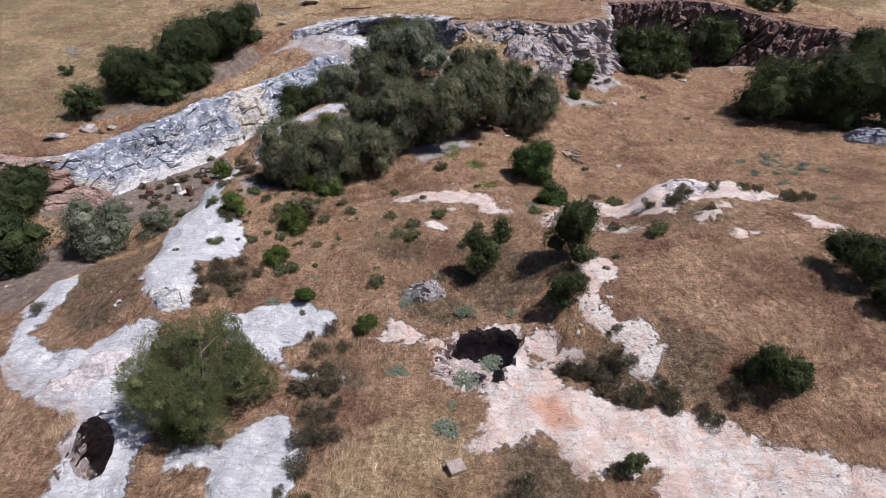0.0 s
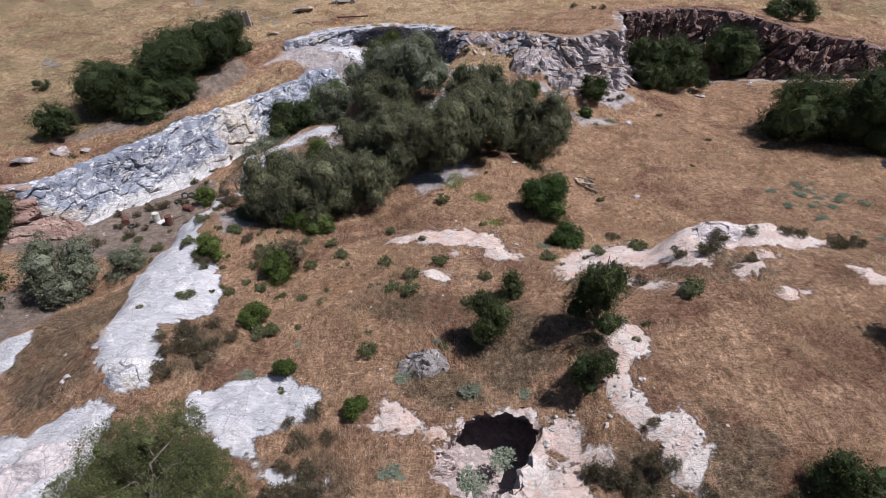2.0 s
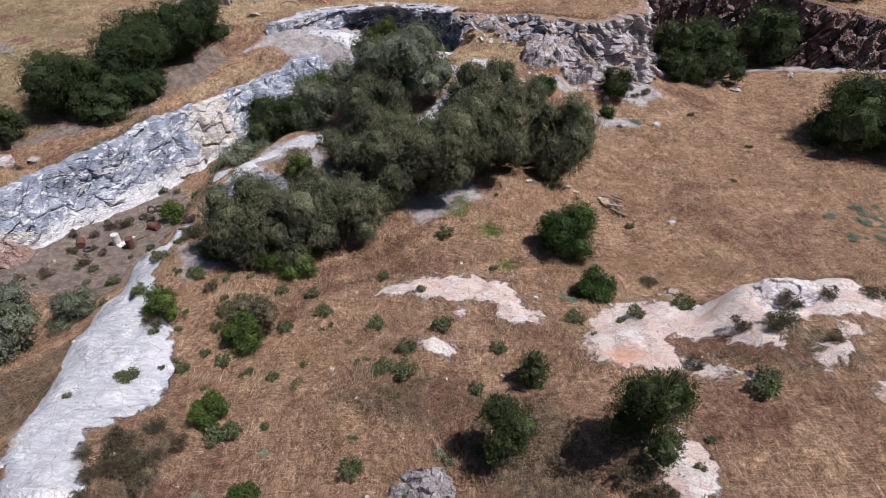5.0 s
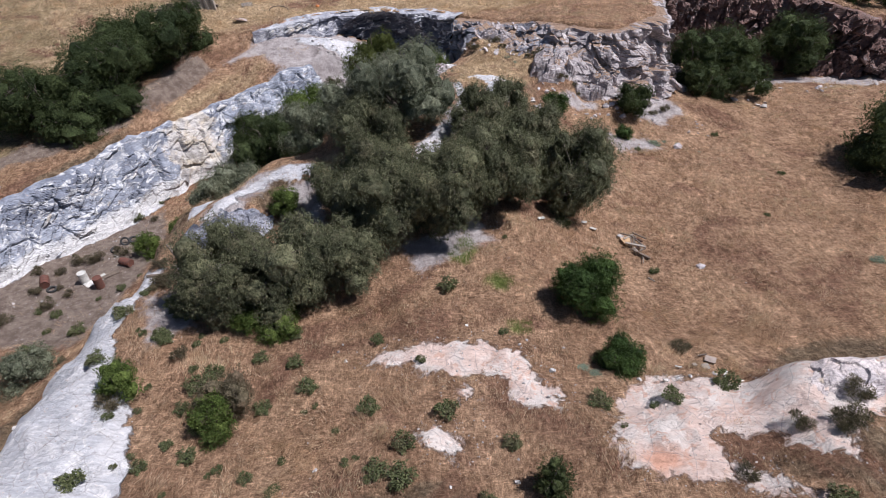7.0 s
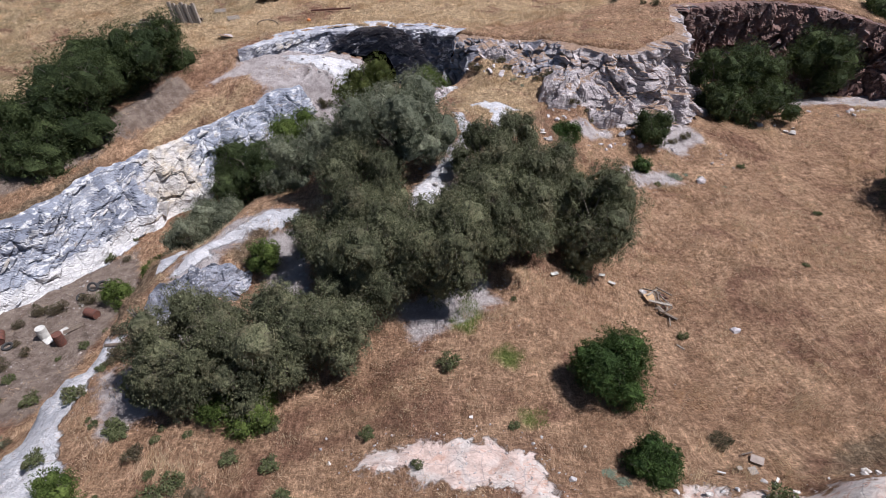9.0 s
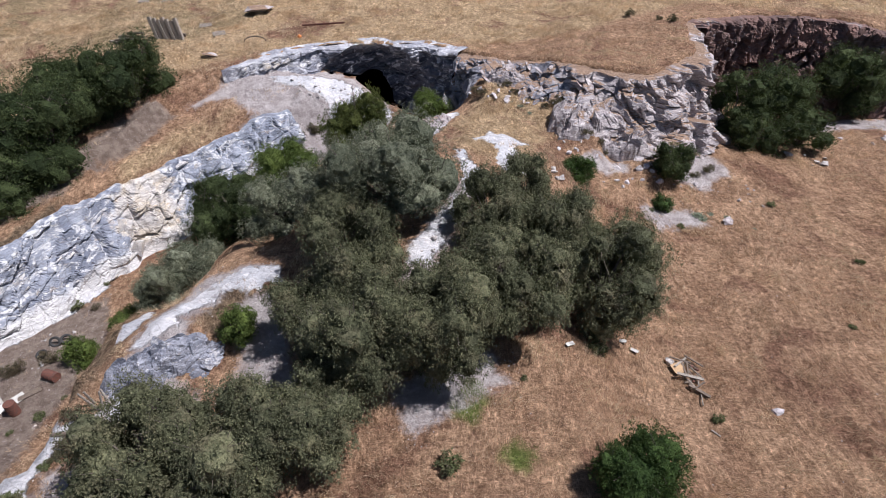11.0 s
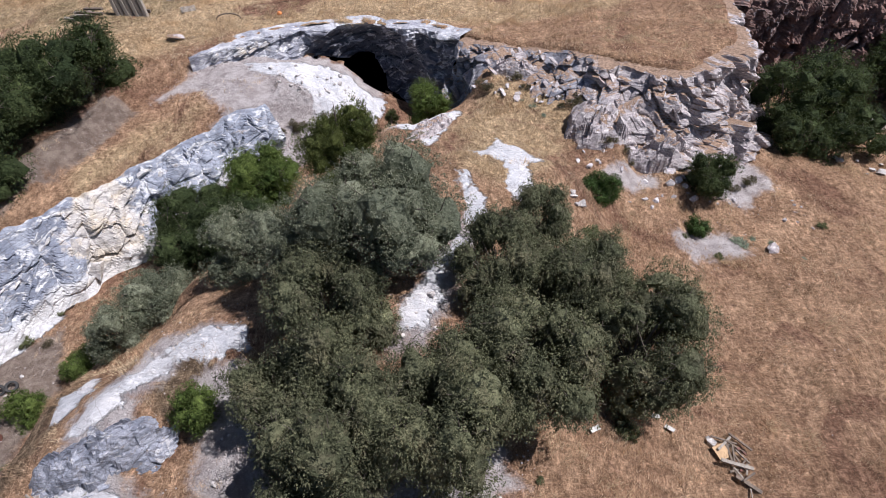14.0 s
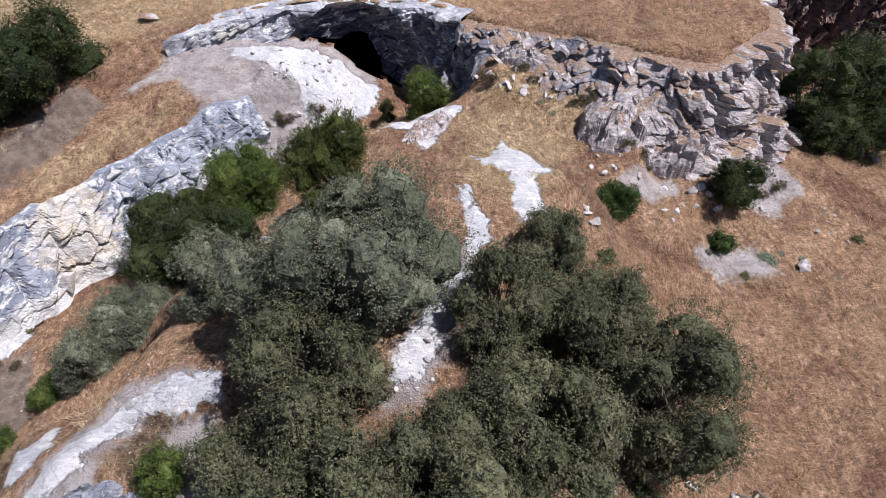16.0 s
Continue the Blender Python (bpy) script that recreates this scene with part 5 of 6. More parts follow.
# ---- dry grass ----
def blades(name, kind, x, y, tall, per, label, seed, upright=.5):
    """Tufts of leaning blades, each a pointed triangle."""
    rng = np.random.default_rng(seed)
    n = len(x) * per
    x, y, tall = np.repeat(x, per), np.repeat(y, per), np.repeat(tall, per)
    x, y = x + rng.normal(size=n) * .085, y + rng.normal(size=n) * .085
    at = np.stack([x, y, surface(x, y) - .03], 1)
    lean_x, lean_y = .55 * fbm(x * .3, y * .3, None, 61, 2), .55 * fbm(x * .3, y * .3, None, 63, 2)
    way = np.stack([lean_x, lean_y, np.full(n, upright)], 1) + rng.normal(size=(n, 3)) * .33
    way[:, 2] = np.abs(way[:, 2]) + .12
    size = tall * rng.uniform(.5, 1.25, n) * np.clip(1.12 - y / 110, .55, 1)
    co, q = leaf_blades(at, way, size, .0070 / np.maximum(size, .1) * np.clip(.5 + y / 45, .8, 2.6), rng)
    ob = new(name, array_mesh(name, co, q, LEAF[kind]))
    return tagged(ob, label, "grass", kind="stuff")


rng = np.random.default_rng(7)
N = 430000
px, py = rng.uniform(-66, 56, N), 7 + 90 * rng.random(N) ** 1.25
keep = np.abs(px) < 12 + .60 * py
px, py = px[keep], py[keep]
bare_there = np.maximum(value_at("white", px, py), value_at("pink", px, py)) + .55 * fbm(px * .9, py * .9, None, 21, 3)
loose = np.maximum(value_at("gravel", px, py), value_at("earth", px, py)) + .4 * fbm(px * .9, py * .9, None, 22, 3)
steep = np.abs(surface(px + .3, py) - surface(px - .3, py)) + np.abs(surface(px, py + .3) - surface(px, py - .3))
density = .5 + .5 * fbm(px * .22, py * .22, None, 24, 4)
rim_near = rim_distance(px, py)
keep = (bare_there < -.12) & ((loose < 0) | (rng.random(len(px)) < .10)) & (steep < 1.0) & (rng.random(len(px)) < .12 + .55 * density + .85 * vnoise(px * 1.05, py * 1.05, None, 23) + .3 * vnoise(px * .35, py * .35, None, 33)) & ~((rim_near > -2.8) & (rim_near < .25))
px, py = px[keep], py[keep]
gold = value_at("gold", px, py) + 1.2 * fbm(px * .3, py * .3, None, 25, 3)
dead = value_at("brush", px, py) + .5 * fbm(px * .6, py * .6, None, 28, 3)
tone = fbm(px * .28, py * .28, None, 26, 4)
tall = .20 + .26 * smooth(-.5, .9, fbm(px * .2, py * .2, None, 27, 3)) + .14 * smooth(-1, 1, gold) + .20 * vnoise(px * 1.05, py * 1.05, None, 23)
sort = np.where(dead > 0, 2, np.where((gold > 0) | (fbm(px * .45, py * .45, None, 37, 3) > .38), 0, np.where(tone + .5 * rng.normal(size=len(px)) > .25, 2, 1)))
for k, (name, kind, label) in enumerate([("golden_grass", "gold", "tall bleached golden dry grass"), ("dry_grass", "straw", "tan dry grass in tufts"), ("withered_brush", "litter", "red-brown withered brush")]):
    s = sort == k
    blades(name, kind, px[s], py[s], np.maximum(.12, tall[s]) * (.9 if k == 2 else 1.1), 7, label, 40 + k, .4 if k == 2 else .62 if k == 0 else .5)
gp = np.random.default_rng(77)
wx, wy = gp.uniform(-.5, 4, 9000), gp.uniform(37, 45.5, 9000)
lush = value_at("green", wx, wy) + .3 * fbm(wx * 1.5, wy * 1.5, None, 29, 2) > 0
blades("fresh_grass", "grass", wx[lush], wy[lush], np.full(lush.sum(), .16), 8, "fresh green grass in damp patches", 47, .6)


# ---- stones ----
def hull_mesh(name, seed, material, flat=.7):
    """An angular broken stone about 1 m across."""
    r = random.Random(seed)
    bm = bmesh.new()
    for _ in range(16):
        d = Vector((r.gauss(0, 1), r.gauss(0, 1), r.gauss(0, 1))).normalized() * r.uniform(.38, .52)
        bm.verts.new((d.x * 1.15, d.y, d.z * flat))
    bmesh.ops.convex_hull(bm, input=bm.verts)
    for v in [v for v in bm.verts if not v.link_faces]:
        bm.verts.remove(v)
    me = bpy.data.meshes.new(name)
    bm.to_mesh(me)
    bm.free()
    me.materials.append(material)
    return me


GREY_STONE = rock_material("grey_stone", (.66, .615, .635), (.50, .465, .485), (.78, .755, .765), (.44, .38, .36), 1.2, .05)
STONES = [hull_mesh("stone", 200 + i, STONE) for i in range(6)]
DARK_STONES = [hull_mesh("stone", 220 + i, GREY_STONE) for i in range(5)]
CREAM_STONES = [hull_mesh("stone", 240 + i, ROCK_CREAM) for i in range(4)]
SLABS = [hull_mesh("slab", 260 + i, ROCK_HEAD, .3) for i in range(3)]


def stone(me, x, y, size, r, name="stone", label="loose angular pale grey stone on the ground", group="loose stones"):
    ob = new(name, me)
    ob.matrix_basis = pose(x, y, float(surface(x, y)[0]) + size * .12, r.uniform(-25, 25), r.uniform(-25, 25), r.uniform(0, 360)) @ Matrix.Diagonal((size, size * r.uniform(.7, 1.1), size * r.uniform(.7, 1.1), 1))
    return tagged(ob, label, "stone", group)


r = random.Random(5)
# stretches of rubble: middle, spread, count, sizes, kind
for cx, cy, sx, sy, n, s0, s1, kind in [(5.6, 20.2, 1.3, .6, 16, .2, .55, 2), (9.2, 18.6, .5, .9, 34, .08, .26, 0), (7.6, 21.6, .4, 1.0, 22, .1, .4, 2), (7.4, 23.6, .5, .6, 12, .1, .3, 0), (6.6, 21.4, .7, .8, 12, .15, .4, 0), (-5, 36, 4, 3, 10, .12, .3, 0), (-.5, 27.5, 2.2, 2, 14, .12, .36, 0),
                                        (.6, 36, 2.2, .5, 50, .07, .24, 0), (3.6, 34, .6, 1.0, 30, .08, .28, 0), (0, 31, .9, .5, 20, .06, .2, 0), (11, 34.9, 3.5, .4, 26, .15, .45, 2), (18, 35, 2.5, .35, 18, .2, .6, 2), (-.8, 52, .6, 1.4, 22, .15, .42, 0), (-1.6, 50.2, .5, .8, 14, .15, .4, 0),
                                        (-7.8, 57.6, .9, .5, 8, .4, .9, 1), (-5.4, 59.8, .7, .6, 8, .4, .9, 1), (12.6, 62.4, 1, .7, 16, .25, .7, 1), (16.6, 63, 1.2, .5, 18, .2, .6, 1), (8.6, 63.4, .5, .7, 10, .3, .7, 1), (7, 58.8, .6, .4, 8, .3, .6, 0),
                                        (-8.2, 45.5, .5, 1.5, 16, .15, .4, 0), (.5, 45.8, 1.2, .6, 10, .12, .3, 0), (-10, 75.3, 2.0, .9, 60, .15, .6, 0), (-7, 74, 1.2, 1, 14, .3, .8, 0), (-25, 51.5, 1.6, 1.2, 20, .15, .4, 0), (-27, 45, 2.5, 2, 14, .15, .35, 0),
                                        (28, 67, 1.8, .5, 12, .3, .8, 0), (36, 70.4, 3.5, .6, 24, .3, .8, 1), (-13, 24.5, .4, .8, 6, .25, .6, 0), (-16, 23.5, 1, .7, 10, .2, .5, 0), (-29.6, 31, 1.2, 1.2, 10, .3, .8, 2), (-14, 34, 3, 2.4, 8, .12, .3, 0), (21, 62.5, .5, 1.5, 12, .2, .5, 1)]:
    for _ in range(int(n * .62)):
        gx_, gy_ = r.gauss(cx, sx), r.gauss(cy, sy)
        if gy_ > 77.2:
            continue
        stone(r.choice((STONES, DARK_STONES, CREAM_STONES)[kind]), gx_, gy_, r.uniform(s0, s1) * r.uniform(.6, 1), r,
              label=("loose angular pale stone on the ground", "loose angular grey stone below the cliff", "cream broken stone on a rubble edge")[kind])
# blocks that have come off the headland
for _ in range(60):
    x = r.uniform(1.5, 18.5)
    yy = np.interp(x, [1.5, 4.7, 6.8, 9.5, 12.4, 14.3, 16.6, 18.5], [75.6, 74.6, 73, 70.6, 68.2, 67.6, 69.2, 71.4]) - r.uniform(2.2, 5.4)
    stone(r.choice(DARK_STONES), x, yy, r.uniform(.25, .8), r, "boulder", "angular lilac-grey boulder at the headland's foot", "headland boulders")
stone(SLABS[0], 18.5, 59.2, 1.0, r, "boulder", "dark split boulder in the dry field", "field boulders")
stone(DARK_STONES[2], 15.2, 44.6, .6, r, "boulder", "grey boulder in the dry field", "field boulders")
stone(STONES[1], 11.05, 47.5, .55, r, "boulder", "whitish boulder beside a timber pile", "field boulders")
for x, y, s in [(-34.5, 52.3, 1.8), (-36.5, 50.4, 2.2), (-32.6, 52.9, 1.2), (-21.4, 79, 1.6), (-20.1, 91.4, 3.4)]:
    stone(SLABS[1], x, y, s, r, "rock_slab", "flat pale rock slab in golden grass", "rock slabs")

# pebbles too small to count
pr = np.random.default_rng(12)
n = 30000
qx, qy = pr.uniform(-34, 26, n), 8 + 74 * pr.random(n)
rocky = np.maximum.reduce([value_at("white", qx, qy) - 1.2 * pr.random(n) - .5, value_at("pink", qx, qy) + .3, value_at("gravel", qx, qy) + .4, value_at("earth", qx, qy) - .9 * pr.random(n) - .2])
qk = (rocky > -.7 + .5 * pr.random(n)) & (np.abs(qx) < 12 + .6 * qy) & ((region(SINK, qx, qy) < 0) & (region(SHAFT, qx, qy) < 0))
stray = pr.random(n) < .018
qk = (qk | stray) & ~((qx > -13.5) & (qx < 1) & (qy > 77))
qx, qy = qx[qk], qy[qk]
n = len(qx)
ps = pr.uniform(.014, .042, n) * (1 + .8 * (pr.random(n) < .05))
base_oct = np.array([(1, 0, 0), (0, 1, 0), (-1, 0, 0), (0, -1, 0), (0, 0, .8), (0, 0, -.6)])
tri = np.array([(0, 1, 4), (1, 2, 4), (2, 3, 4), (3, 0, 4), (1, 0, 5), (2, 1, 5), (3, 2, 5), (0, 3, 5)])
turn = pr.uniform(0, 6.28, n)
bx = base_oct[None] * (1 + .35 * pr.normal(size=(n, 6, 1)))
cs, sn = np.cos(turn)[:, None], np.sin(turn)[:, None]
bx = np.stack([bx[..., 0] * cs - bx[..., 1] * sn, bx[..., 0] * sn + bx[..., 1] * cs, bx[..., 2]], -1) * ps[:, None, None]
bx += np.stack([qx, qy, surface(qx, qy) + ps * .25], 1)[:, None]
tagged(new("pebbles", array_mesh("pebbles", bx.reshape(-1, 3), (tri[None] + 6 * np.arange(n)[:, None, None]).reshape(-1, 3), PEBBLE)), "pale pebbles strewn over bare rock", "gravel", kind="stuff")


# ---- rock outcrops ----
def outcrop(name, x, y, rx, ry, height, turn, material, label, seed, size=.7, crack=.12):
    """A jointed hump of bedrock."""
    k = 64
    u, v = np.meshgrid(np.linspace(-1, 1, k), np.linspace(-1, 1, k))
    d = np.sqrt(u * u + v * v) + .12 * fbm(u * 2.5, v * 2.5, None, seed, 3)
    ca, sa = math.cos(radians(turn)), math.sin(radians(turn))
    lx, ly = u * rx, v * ry
    X, Y = x + lx * ca - ly * sa, y + lx * sa + ly * ca
    dome = np.clip(1 - d * d, 0, 1) ** .6
    facet = blocks(lx * 1.0, ly * 1.5, lx * .3, size, seed) * .6 + blocks(lx, ly, ly * .5, size * .4, seed + 9) * .22
    Z = surface(X.ravel(), Y.ravel()).reshape(X.shape) - .25 + (height + .25) * dome + crack * facet * np.clip(dome * 2, 0, 1) - np.where(d > 1, .3, 0)
    ids = np.arange(k * k).reshape(k, k)
    q = np.stack([ids[:-1, :-1], ids[:-1, 1:], ids[1:, 1:], ids[1:, :-1]], -1).reshape(-1, 4)
    q = q[(d.ravel()[q] < 1.08).all(1)]
    ob = new(name, array_mesh(name, np.stack([X, Y, Z], -1).reshape(-1, 3), q, material))
    return tagged(ob, label, "rock outcrop")


ROCK_LICHEN = rock_material("lichened_rock", (.36, .33, .325), (.25, .225, .225), (.48, .46, .45), (.22, .175, .15), 1.2, .1, .54, (.3, .9, .3))
PINK_GREY = rock_material("pink_grey_jointed_rock", (.72, .635, .62), (.62, .57, .58), (.80, .73, .70), (.60, .50, .40), .6, .1)
outcrop("rock_outcrop", 15.8, 32.9, 2.0, 1.3, .3, 22, PINK_GREY, "tilted jointed pink-grey bedrock block on the ridge", 301, 1.0, .16)
outcrop("rock_outcrop", -1.0, 24.0, 1.3, .85, .42, 10, ROCK_LICHEN, "grey lichen-covered rock outcrop among thistles", 311, .5, .22)
outcrop("rock_outcrop", 39.0, 47.4, 2.6, 1.6, .9, -30, ROCK_SLATE, "dark blue-grey rock outcrop at the field's edge", 321, 1.0, .4)
outcrop("rock_outcrop", -6.3, 58.8, 1.6, .9, .5, 40, ROCK_HEAD, "grey rock ridge above the gully", 331, .6, .2)
outcrop("rock_outcrop", -1.3, 66.6, 2.4, .9, .5, 55, ROCK_HEAD, "grey rock ledge before the cave", 341, .6, .22)
outcrop("rock_outcrop", 9.2, 66.4, 2.4, 1.7, 1.1, 30, ROCK_HEAD, "fractured lilac-grey rock mass under the headland", 351, 1.1, .75)
outcrop("rock_outcrop", 4.6, 72.4, 1.8, 1.0, .8, -20, ROCK_HEAD, "fractured grey rock at the cliff's foot", 361, .7, .3)
outcrop("rock_outcrop", 13.2, 65.4, 2.4, 1.3, 1.3, 10, ROCK_HEAD, "fractured lilac-grey rock mass", 371, .9, .7)
outcrop("rock_outcrop", 17.4, 68.2, 1.7, 1.3, 1.3, 35, ROCK_HEAD, "pale fractured rock mass at the headland's corner", 381, .9, .6)
outcrop("rock_outcrop", -13.6, 45.9, 2.9, .9, .5, 26, ROCK_SLATE, "blue and white slate outcrop on the spur", 421, .7, .42)
outcrop("rock_outcrop", -14.2, 22.8, 1.3, .8, .35, 20, ROCK_WEST, "blue-grey rock rib in the white slab", 391, .6, .2)
outcrop("rock_outcrop", -16.4, 18.9, 2.6, 1.0, .3, 28, PINK_GREY, "pink-grey layered rock rib", 401, .9, .08)
outcrop("rock_outcrop", -32.6, 45.4, 2.2, 1.5, 1.2, 20, ROCK_RED, "red and cream rock at the cliff's end", 411, .8, .3)


# ---- low plants ----
def prototypes(name, kind, sizes, label, group):
    return [make_plant(name, kind, w, h, 900 + i * 7 + len(name), label, "plant", .068, group=group) for i, (w, h) in enumerate(sizes)]


SHRUB_KINDS = {
    "t": prototypes("thistle", "thistle", [(.9, .5), (.7, .45)], "grey-green spiny thistle in dry ground", "thistles"),
    "g": prototypes("low_shrub", "sage", [(.9, .45), (.7, .35)], "small grey-green shrub in dry grass", "low shrubs"),
    "s": prototypes("dry_scrub", "scrub", [(1.1, .6), (.9, .5)], "brown twiggy half-dry scrub", "dry scrub"),
}
LOW = {
    "g": [(-16.8, 36), (-15.1, 40.4), (-14.2, 37.4), (-12.3, 37), (-6.5, 34.3), (-5.9, 33.3), (-3.6, 33), (-1.4, 35.5), (-1.9, 30.9), (-3.2, 29.3), (-1.9, 29.3), (-10.9, 29.2), (-10.5, 30.8), (-9.3, 30.3), (-8, 29.9), (-6.8, 30.6), (-12.2, 30.3),
          (-7.5, 26.8), (-8.8, 26.6), (-4.8, 31.9), (-7.8, 37.9), (-13.7, 34.4), (-11.6, 33.1), (-6.8, 28.9), (-10.1, 28), (-6.3, 34.2), (-14, 37.3), (-12, 35.3), (-10.8, 35), (-16.5, 41.8), (-13.5, 40.7), (12.3, 44.1), (22.1, 61.1), (24.8, 55.1)],
    "t": [(1.1, 22.4), (-.4, 25.4), (-1.9, 23.2), (-.1, 23.4), (3.5, 22.1), (-1.7, 18.2), (-2.2, 18.5), (.4, 16.2), (.1, 14.9), (28.6, 43.7), (25.7, 44.7), (24.3, 45.8), (29.7, 42.4), (27.9, 37.4), (28.4, 35.7), (29.2, 43.2), (30.4, 43), (31, 41.8),
          (27, 40), (6.1, 35.4), (6.5, 34.9), (-7.2, 25.7), (-9.3, 23.6), (.6, 18.3), (2.4, 19.4), (1.0, 17.9), (1.2, 18.7), (4.7, 69.1), (5.3, 68.5), (5.9, 67.4), (16.7, 59.7), (18.6, 59.7), (-4.3, 73.5), (-6.2, 73), (17.6, 60.2), (20, 58.6)],
    "s": [(-11.6, 26.5), (-12.2, 24.6), (-11.4, 24.2), (-12.8, 23.2), (-6.7, 21), (-5.9, 19.8), (-6.2, 20.4), (6.2, 17.8), (7, 17.6), (5.6, 18.1), (7.6, 18.2), (8, 16.6), (8, 19.4), (10, 16.7), (12.7, 16.8), (11.2, 37.1),
          (-4.9, 15.6), (-5.2, 14.4), (-5.6, 13.2), (2.9, 12), (6.7, 13), (11.5, 37.5), (-23.5, 25.1), (-14.8, 33.2), (-12.9, 36.2), (18.8, 81.4), (16.7, 83.2), (19.8, 80.6), (-21.7, 39.2),
          (-6.2, 17.2), (-5.4, 18.4), (-12.6, 25.4)],
}
LOW["t"] += [(28.4 + r.gauss(0, 1.5), 43.4 + r.gauss(0, 1.4)) for _ in range(22)]
for cx, cy, sx, sy, n in [(-12, 25, .7, 1.0, 9), (-5.6, 18.4, .5, 1.5, 10), (-5.2, 14.4, .5, 1.2, 7), (6.6, 18, 1.0, .5, 9), (8.6, 16.6, .8, .4, 6), (11.5, 15.9, 1.6, .4, 6), (6, 22.8, .5, .8, 4), (3.6, 71.6, 1.8, .5, 6), (8, 68.6, 1.6, .6, 8),
                          (11.4, 65.4, 1.4, .6, 7), (17.6, 64.6, .8, .8, 6), (13, 30.4, 1.4, .6, 6), (17.6, 32.4, 1.2, .3, 5), (22.5, 32, 1.2, .5, 6), (-16.2, 41.8, .8, 1.4, 6), (-13, 69, .8, 1.2, 6), (-11, 72, 1.2, 1, 6)]:
    LOW["s"] += [(cx + r.gauss(0, sx), cy + r.gauss(0, sy)) for _ in range(n)]
LOW["s"] += [(-26 + r.gauss(0, 3), 48 + r.gauss(0, 3.5)) for _ in range(16)]
LOW["g"] += [(-25 + r.gauss(0, 3), 47 + r.gauss(0, 4)) for _ in range(14)]
LOW["g"] += [(r.uniform(-4, 14), r.uniform(22, 34)) for _ in range(24)] + [(r.uniform(-2, 24), r.uniform(41, 60)) for _ in range(7)]
LOW["g"] += [(-14 + r.gauss(0, 1.3), 38.5 + r.gauss(0, 1.8)) for _ in range(16)]
LOW["g"] += [(-9 + r.gauss(0, 4), 33 + r.gauss(0, 4)) for _ in range(26)]
for key, places in LOW.items():
    protos = SHRUB_KINDS[key]
    for i, (x, y) in enumerate(places):
        s = r.uniform(.6, 1.35) * (.92 if key == "g" else .95)
        zz = float(surface(x, y)[0]) - .04
        if region(SINK, np.array([x]), np.array([y]))[0] > 0:
            zz, s = zz - .95, s * 1.25
        m = pose(x, y, zz, 0, 0, r.uniform(0, 360)) @ Matrix.Diagonal((s, s, s * r.uniform(.8, 1.1) * (.6 if key == "t" else 1), 1))
        if i < len(protos):
            protos[i].matrix_basis = m
        else:
            copy_thing(protos[i % len(protos)], m)


# ---- cast-off things ----
def part(name, bm, material, parent, label=""):
    me = bpy.data.meshes.new(name)
    bm.to_mesh(me)
    bm.free()
    me.materials.append(material)
    ob = new(name, me)
    ob.parent = parent
    return tagged(ob, label)


def box(sx, sy, sz, bevel=.01, at=(0, 0, 0), turn=None):
    bm = bmesh.new()
    bmesh.ops.create_cube(bm, size=1)
    bmesh.ops.scale(bm, vec=(sx, sy, sz), verts=bm.verts)
    if bevel:
        bmesh.ops.bevel(bm, geom=bm.edges, offset=bevel, segments=2, affect="EDGES")
    if turn is not None:
        bmesh.ops.rotate(bm, cent=(0, 0, 0), matrix=Euler([radians(a) for a in turn]).to_matrix(), verts=bm.verts)
    bmesh.ops.translate(bm, vec=at, verts=bm.verts)
    return bm


def lathe(profile, sides=24):
    """A turned body from (radius, height) steps."""
    bm = bmesh.new()
    rings = []
    for rad, z in profile:
        rings.append([bm.verts.new((rad * math.cos(2 * math.pi * i / sides), rad * math.sin(2 * math.pi * i / sides), z)) for i in range(sides)])
    for a, b in zip(rings, rings[1:]):
        for i in range(sides):
            bm.faces.new((a[i], a[(i + 1) % sides], b[(i + 1) % sides], b[i]))
    return bm


def at_ground(ob, x, y, lift=0.0, rx=0, ry=0, rz=0):
    ob.matrix_basis = pose(x, y, float(surface(x, y)[0]) + lift, rx, ry, rz)
    return ob


def plank(x, y, length, width, thick, rz, lift=.05, tilt=0, roll=0, material=None, label="weathered grey timber plank on a pile", group="timber pile", name="plank"):
    ob = new(name)
    tagged(ob, label, "timber", group)
    bm = box(length, width, thick, .008)
    for v in bm.verts:
        v.co.z += .012 * math.sin(v.co.x * 2.1) + .006 * random.uniform(-1, 1)
    part("board", bm, material or GREY_TIMBER, ob)
    return at_ground(ob, x, y, lift, roll, tilt, rz)


def drum(x, y, material, label, lying, rz, lid_label):
    ob = new("oil_drum")
    tagged(ob, label, "drum", "oil drums")
    R = .29
    part("body", lathe([(R * .97, 0), (R, .01), (R, .29), (R + .012, .30), (R, .31), (R, .58), (R + .012, .59), (R, .60), (R, .87), (R * .97, .88)], 28), material, ob)
    part("lid", lathe([(R * .97, .875), (R * .95, .86), (.05, .855), (.001, .855)], 28), material, ob, lid_label)
    part("bottom", lathe([(.001, .02), (R * .96, .02), (R * .97, 0)], 28), material, ob)
    return at_ground(ob, x, y, .3 if lying else 0, 90 if lying else 0, 0, rz)


def tyre(x, y, rz, rx, lift, rim=False):
    ob = new("tyre")
    tagged(ob, "worn black rubber tyre on quarry rubble", "tyre", "tyres")
    bm = lathe([(.20, -.06), (.24, -.09), (.31, -.09), (.335, -.06), (.34, 0), (.335, .06), (.31, .09), (.24, .09), (.20, .06), (.20, -.06)], 32)
    part("tread", bm, RUBBER, ob)
    return at_ground(ob, x, y, lift, rx, 0, rz)


